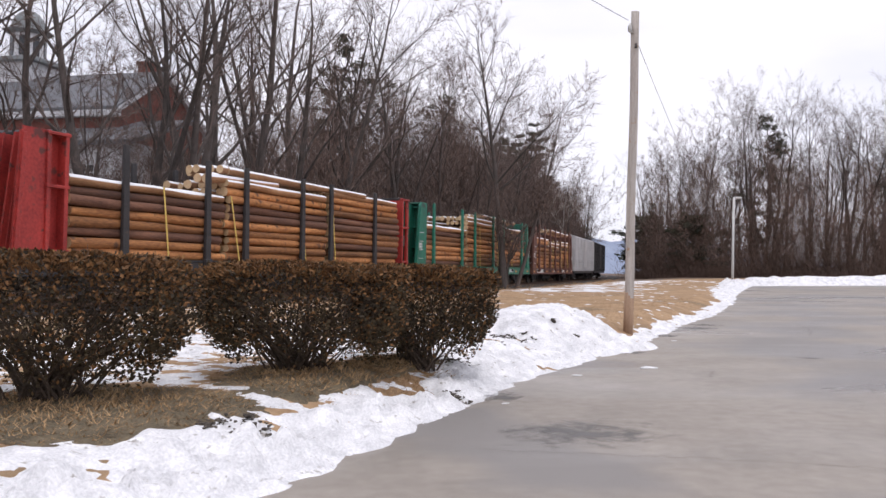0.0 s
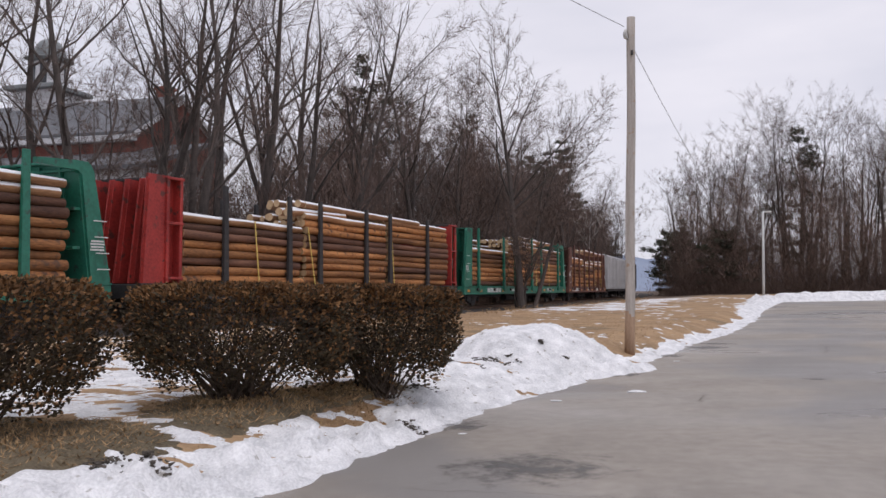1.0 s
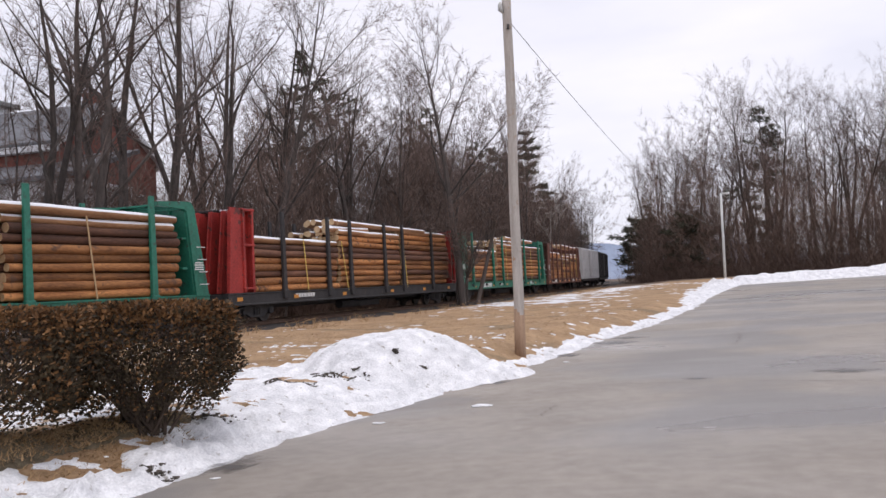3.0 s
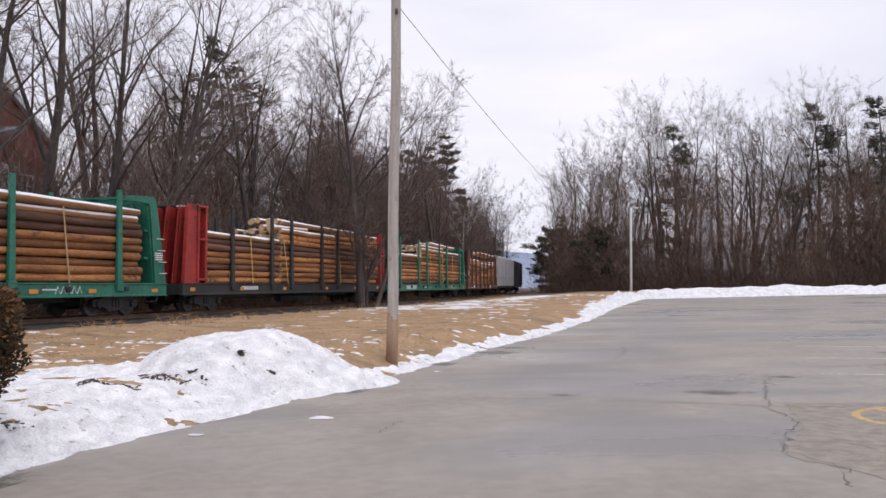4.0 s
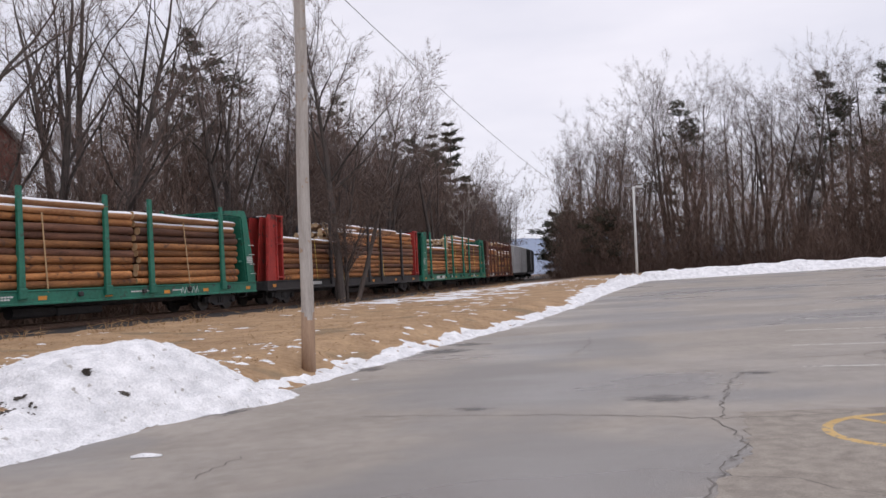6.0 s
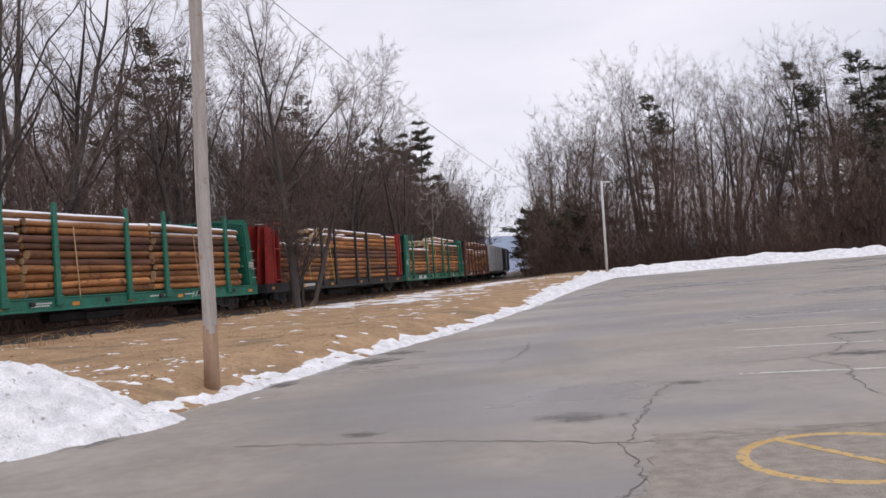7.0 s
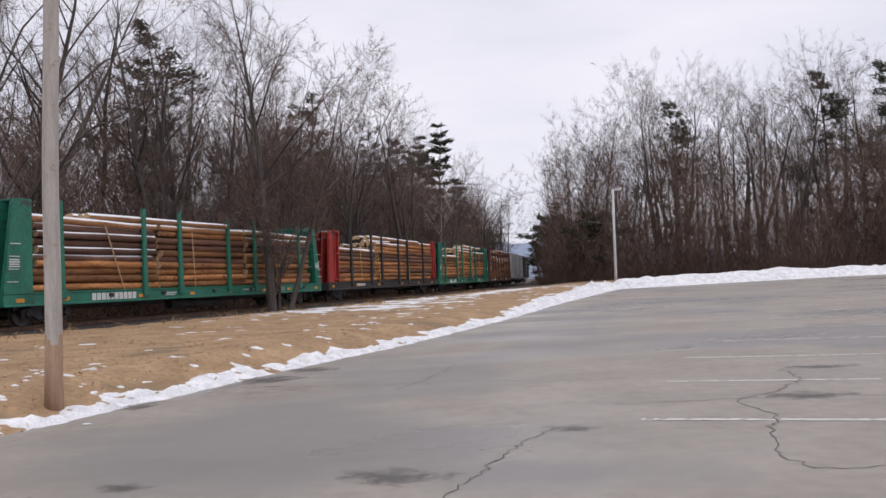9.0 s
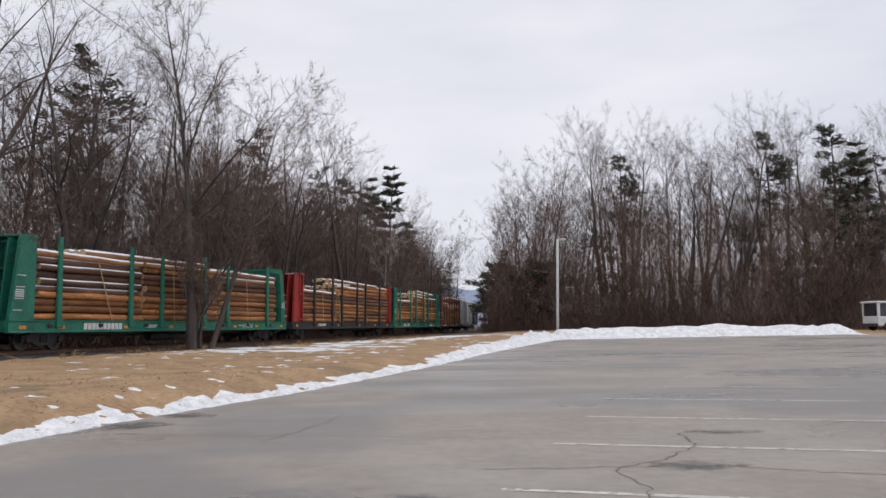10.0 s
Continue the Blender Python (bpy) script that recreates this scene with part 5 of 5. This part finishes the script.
# ---- parked bus ----
def parked_bus():
    x, y = 52.6, 74.2
    v = thing("shuttle_bus", pose(x, y, gz(x, y), 0, 0, 90), "white boxy shuttle bus parked past the snow bank", "bus")
    f = Form().box(0, 0, 0.72, 2.1, 4.6, 0.75, 0.08)
    f.box(0, 0, 2.17, 2.2, 4.8, 0.16, 0.06)
    for yy in (-2.2, -0.8, 0.7, 2.2):
        for s in (-1, 1):
            f.box(s * 0.98, yy, 1.6, 0.12, 0.22, 1.1, 0.02)
    part("body", f, M["white"], v)
    part("glazing", Form().box(0, 0, 1.6, 1.96, 4.4, 1.0, 0.03), M["glass"], v, "dark windows")
    part("bumper", Form().box(0, -2.35, 0.45, 2.1, 0.14, 0.2, 0.03).box(0, 2.35, 0.45, 2.1, 0.14, 0.2, 0.03), M["black"], v)
    for yy in (-1.5, 1.5):
        for s in (-1, 1):
            w = part("wheel", Form().tube([(s * 0.86, yy, 0.34), (s * 1.06, yy, 0.34)], [0.34, 0.34], 18), M["tyre"], v)
            part("rim", Form().tube([(s * 1.05, yy, 0.34), (s * 1.075, yy, 0.34)], [0.2, 0.17], 14), M["lamp"], w)


# ---- marks on the lot ----
def strip(f, pts, width, lift=0.004, seed=0):
    """A flat narrow band on the asphalt along places."""
    rnd = random.Random(seed)
    n = len(pts)
    o = len(f.v)
    for i, (x, y) in enumerate(pts):
        ax, ay = pts[max(i - 1, 0)]
        bx, by = pts[min(i + 1, n - 1)]
        d = math.hypot(bx - ax, by - ay) or 1
        w = width * rnd.uniform(0.6, 1.3) / 2 if seed else width / 2
        for k in (-1, 1):
            px, py = x - (by - ay) / d * w * k, y + (bx - ax) / d * w * k
            f.v.append((px, py, float(plane_z(px, py)) + lift))
    f.f += [(o + 2 * i, o + 2 * i + 1, o + 2 * i + 3, o + 2 * i + 2) for i in range(n - 1)]
    f.mi += [0] * (n - 1)


def wander(pts, step, jag, seed):
    rnd = random.Random(seed)
    out = []
    for (ax, ay), (bx, by) in zip(pts, pts[1:]):
        n = max(2, int(math.hypot(bx - ax, by - ay) / step))
        for i in range(n):
            u = i / n
            out.append((ax + (bx - ax) * u + rnd.gauss(0, jag), ay + (by - ay) * u + rnd.gauss(0, jag)))
    return out + [pts[-1]]


def lot_marks():
    ux, uy = 0.935, -0.355
    for i in range(10):
        f = Form()
        x, y = 12.94 + 1.18 * i, 19.85 + 2.91 * i
        strip(f, [(x + ux * k * 0.5, y + uy * k * 0.5) for k in range(12)], 0.12)
        strip(f, [(x + ux * (6.0 + k * 0.5), y + uy * (6.0 + k * 0.5)) for k in range(12)], 0.12)
        tagged(part("parking_line", f, M["line"]), "worn white painted parking line", "road marking", "parking lines", "structure")
    f = Form()
    cx, cy, r = 11.83, 15.0, 0.86
    strip(f, [(cx + r * math.cos(k * math.pi / 24), cy + r * math.sin(k * math.pi / 24)) for k in range(49)], 0.11)
    strip(f, [(cx - 0.27 + 0.04 * k, cy + 0.8 - 0.1 * k * 1.2) for k in range(13)], 0.10, 0.006)
    tagged(part("painted_ring", f, M["yellow"]), "worn yellow painted ring with a slash on asphalt", "road marking", kind="structure")
    cracks = [([(4.72, 15.2), (4.81, 15.5), (4.89, 15.7), (5.0, 16.1)], 0.05), ([(10.06, 23.7), (10.46, 24.5), (10.9, 25.8), (11.2, 27.06)], 0.07),
              ([(8.87, 11.72), (9.28, 12.41), (9.1, 13.48), (9.38, 13.85), (10.0, 14.9), (10.15, 15.28), (10.2, 16.3)], 0.05), ([(9.38, 13.85), (9.9, 13.6), (10.2, 13.1), (10.5, 12.6)], 0.035),
              ([(6.2, 18.1), (7.5, 17.65), (8.65, 17.2), (9.5, 16.76), (10.18, 16.35), (10.9, 16.13), (11.65, 16.05), (12.66, 15.98), (14.6, 15.6), (17.0, 15.0)], 0.06),
              ([(10.35, 16.4), (10.43, 16.65), (10.84, 17.61), (11.55, 19.17), (11.9, 19.6)], 0.055), ([(13.66, 17.2), (13.63, 17.7), (13.9, 18.6), (14.39, 19.61), (14.35, 20.8), (15.1, 21.2), (15.9, 22.2), (16.1, 23.4)], 0.06),
              ([(12.9, 21.0), (14.35, 20.85), (15.7, 20.7), (16.95, 19.9), (18.6, 19.2)], 0.06), ([(0.4, 9.4), (2.6, 9.0), (5.5, 8.2), (9.0, 7.4)], 0.03),
              ([(6.3, 25.6), (8.2, 24.9), (11.5, 24.0), (15.4, 22.9)], 0.04), ([(13.66, 17.2), (14.3, 17.0), (15.2, 16.9)], 0.05)]
    for i, (pts, w) in enumerate(cracks):
        f = Form()
        strip(f, wander(pts, 0.10, 0.03, i), w * 0.30, 0.005, i + 1)
        tagged(part("crack", f, M["crack"]), "dark jagged crack in the asphalt", "crack", "cracks", "structure")
    f = Form()
    left = wander([(9.6, 10.0), (9.35, 12.2), (9.0, 13.0), (9.28, 13.7), (9.9, 14.5), (10.4, 15.8), (10.62, 16.55)], 0.12, 0.03, 7)
    for x, y in left:
        for k in range(9):
            xx = x + (19.5 - x) * k / 8
            yy = min(y, 16.55 - (xx - 10.62) * 0.2)
            f.v.append((xx, yy, float(plane_z(xx, yy)) + 0.0035))
    f.f = [(j * 9 + i, j * 9 + i + 1, j * 9 + i + 10, j * 9 + i + 9) for j in range(len(left) - 1) for i in range(8)]
    f.mi = [0] * len(f.f)
    tagged(part("old_asphalt", f, M["old_asphalt"]), "coarse tan old asphalt along a crack", "pavement", kind="structure")
    for x, y, a, b, turn in ((8.3, 27.5, 0.95, 0.42, -50), (10.13, 17.85, 0.75, 0.33, -32), (1.68, 10.35, 1.35, 0.85, 38), (7.67, 18.1, 0.4, 0.2, -20),
                             (7.7, 26.1, 1.25, 0.45, 42), (15.3, 20.8, 0.8, 0.4, -20), (16.7, 23.4, 0.9, 0.3, -10), (6.1, 23.6, 0.9, 0.3, 60), (4.2, 19.4, 1.0, 0.3, 55), (0.9, 13.1, 0.9, 0.3, 62), (12.1, 19.6, 0.4, 0.25, -30)):
        f = Form()
        c, s = math.cos(radians(turn)), math.sin(radians(turn))
        z0 = float(plane_z(x, y))
        n = 8
        for j in range(n + 1):
            for i in range(n + 1):
                u, v = (i / n * 2 - 1) * a, (j / n * 2 - 1) * b
                px, py = u * c - v * s, u * s + v * c
                f.v.append((px, py, float(plane_z(x + px, y + py)) - z0 + 0.003))
        f.f = [(j * (n + 1) + i, j * (n + 1) + i + 1, (j + 1) * (n + 1) + i + 1, (j + 1) * (n + 1) + i) for j in range(n) for i in range(n)]
        f.mi = [0] * len(f.f)
        tagged(part("wet_patch", f, M["wet"], m=pose(x, y, z0)), "dark damp stain on the asphalt", "stain", "wet patches", "structure")
    rnd = random.Random(12)
    for x, y, a in ((3.92, 16.45, 0.22), (2.4, 15.42, 0.12), (1.9, 16.2, 0.06), (0.9, 12.4, 0.07), (5.9, 22.0, 0.09)):
        f = Form().tube([(x + (k - 1.5) * a * 0.5, y + rnd.gauss(0, 0.03), float(plane_z(x, y)) + 0.01) for k in range(4)], [a * 0.14, a * 0.3, a * 0.26, a * 0.12], 7, squash=0.5)
        tagged(part("snow_chunk", f, M["snow"]), "small crumb of dirty snow on the asphalt", "snow", "snow chunks")


def dirt_clods():
    """Dark earth and turf scraped up by the plough."""
    for i, (x, y, r) in enumerate(((1.6, 18.2, 0.30), (1.25, 18.0, 0.2), (0.95, 17.2, 0.22), (0.6, 17.0, 0.16), (-2.4, 8.9, 0.22), (-1.95, 9.1, 0.15), (0.2, 12.6, 0.14), (0.35, 14.9, 0.2), (0.05, 14.7, 0.15), (-3.4, 9.0, 0.2), (2.9, 18.9, 0.03), (2.4, 18.9, 0.03))):
        rnd = random.Random(i + 60)
        f = Form()
        for k in range(60):
            w, e = rnd.uniform(0, 6.28), r * math.sqrt(rnd.random())
            px, py = x + math.cos(w) * e * 1.3, y + math.sin(w) * e * 0.9
            z = float(snow_height(np.array(px), np.array(py)))
            q = rnd.uniform(0.007, 0.026) * (0.7 + r)
            f.tube([(px, py, z - q * 0.4), (px + rnd.gauss(0, 0.02), py, z + q * 0.3), (px + rnd.gauss(0, 0.03), py + rnd.gauss(0, 0.03), z + q)], [q * 0.8, q, q * 0.3], 6)
        tagged(part("dirt_clod", f, M["dirt"]), "dark earth clods on the ploughed snow", "dirt", kind="stuff")


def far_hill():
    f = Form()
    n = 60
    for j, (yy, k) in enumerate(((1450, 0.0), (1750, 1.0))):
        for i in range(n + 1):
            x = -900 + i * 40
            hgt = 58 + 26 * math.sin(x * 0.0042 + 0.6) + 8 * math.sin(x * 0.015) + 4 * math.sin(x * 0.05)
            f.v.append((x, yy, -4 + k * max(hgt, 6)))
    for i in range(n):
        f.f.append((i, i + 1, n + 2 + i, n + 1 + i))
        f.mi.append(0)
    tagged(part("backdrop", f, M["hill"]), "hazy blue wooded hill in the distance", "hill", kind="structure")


lot_marks()
shrub(-4.5, 9.85, 3.0, 2.3, 1.74, 12, 1, "wide clipped evergreen shrub with winter-burnt top and bare stems")
shrub(-2.05, 12.45, 2.95, 2.2, 1.62, 14, 2, "clipped evergreen shrub with bare stems showing below")
shrub(-0.42, 13.95, 2.3, 2.1, 1.66, 14, 3, "dense dark clipped evergreen shrub beside the snow pile")
dirt_clods()
grass()
woods()
track_tree()
thicket("track_undergrowth", "dense reddish-brown bare undergrowth behind the track", 250000, spots_left, 1.0, 13.0, 3)
thicket("wood_undergrowth", "dense reddish-brown bare undergrowth at the edge of the wood", 230000, spots_right, 1.0, 14.0, 4)
brick_building()
parked_bus()
far_hill()


def motions():
    """The train rolls away down the line; its wheelsets turn."""
    for car, mid, base in CARS:
        walk(car, [(t / 2, car_pose(mid, t / 2, base)) for t in range(21)])
    for w, y in WHEELS:
        walk(w, [(t / 10, Matrix.Translation((0, y, WHEEL_R)) @ Matrix.Rotation(-along(t / 10) / WHEEL_R, 4, "X")) for t in range(101)])


motions()
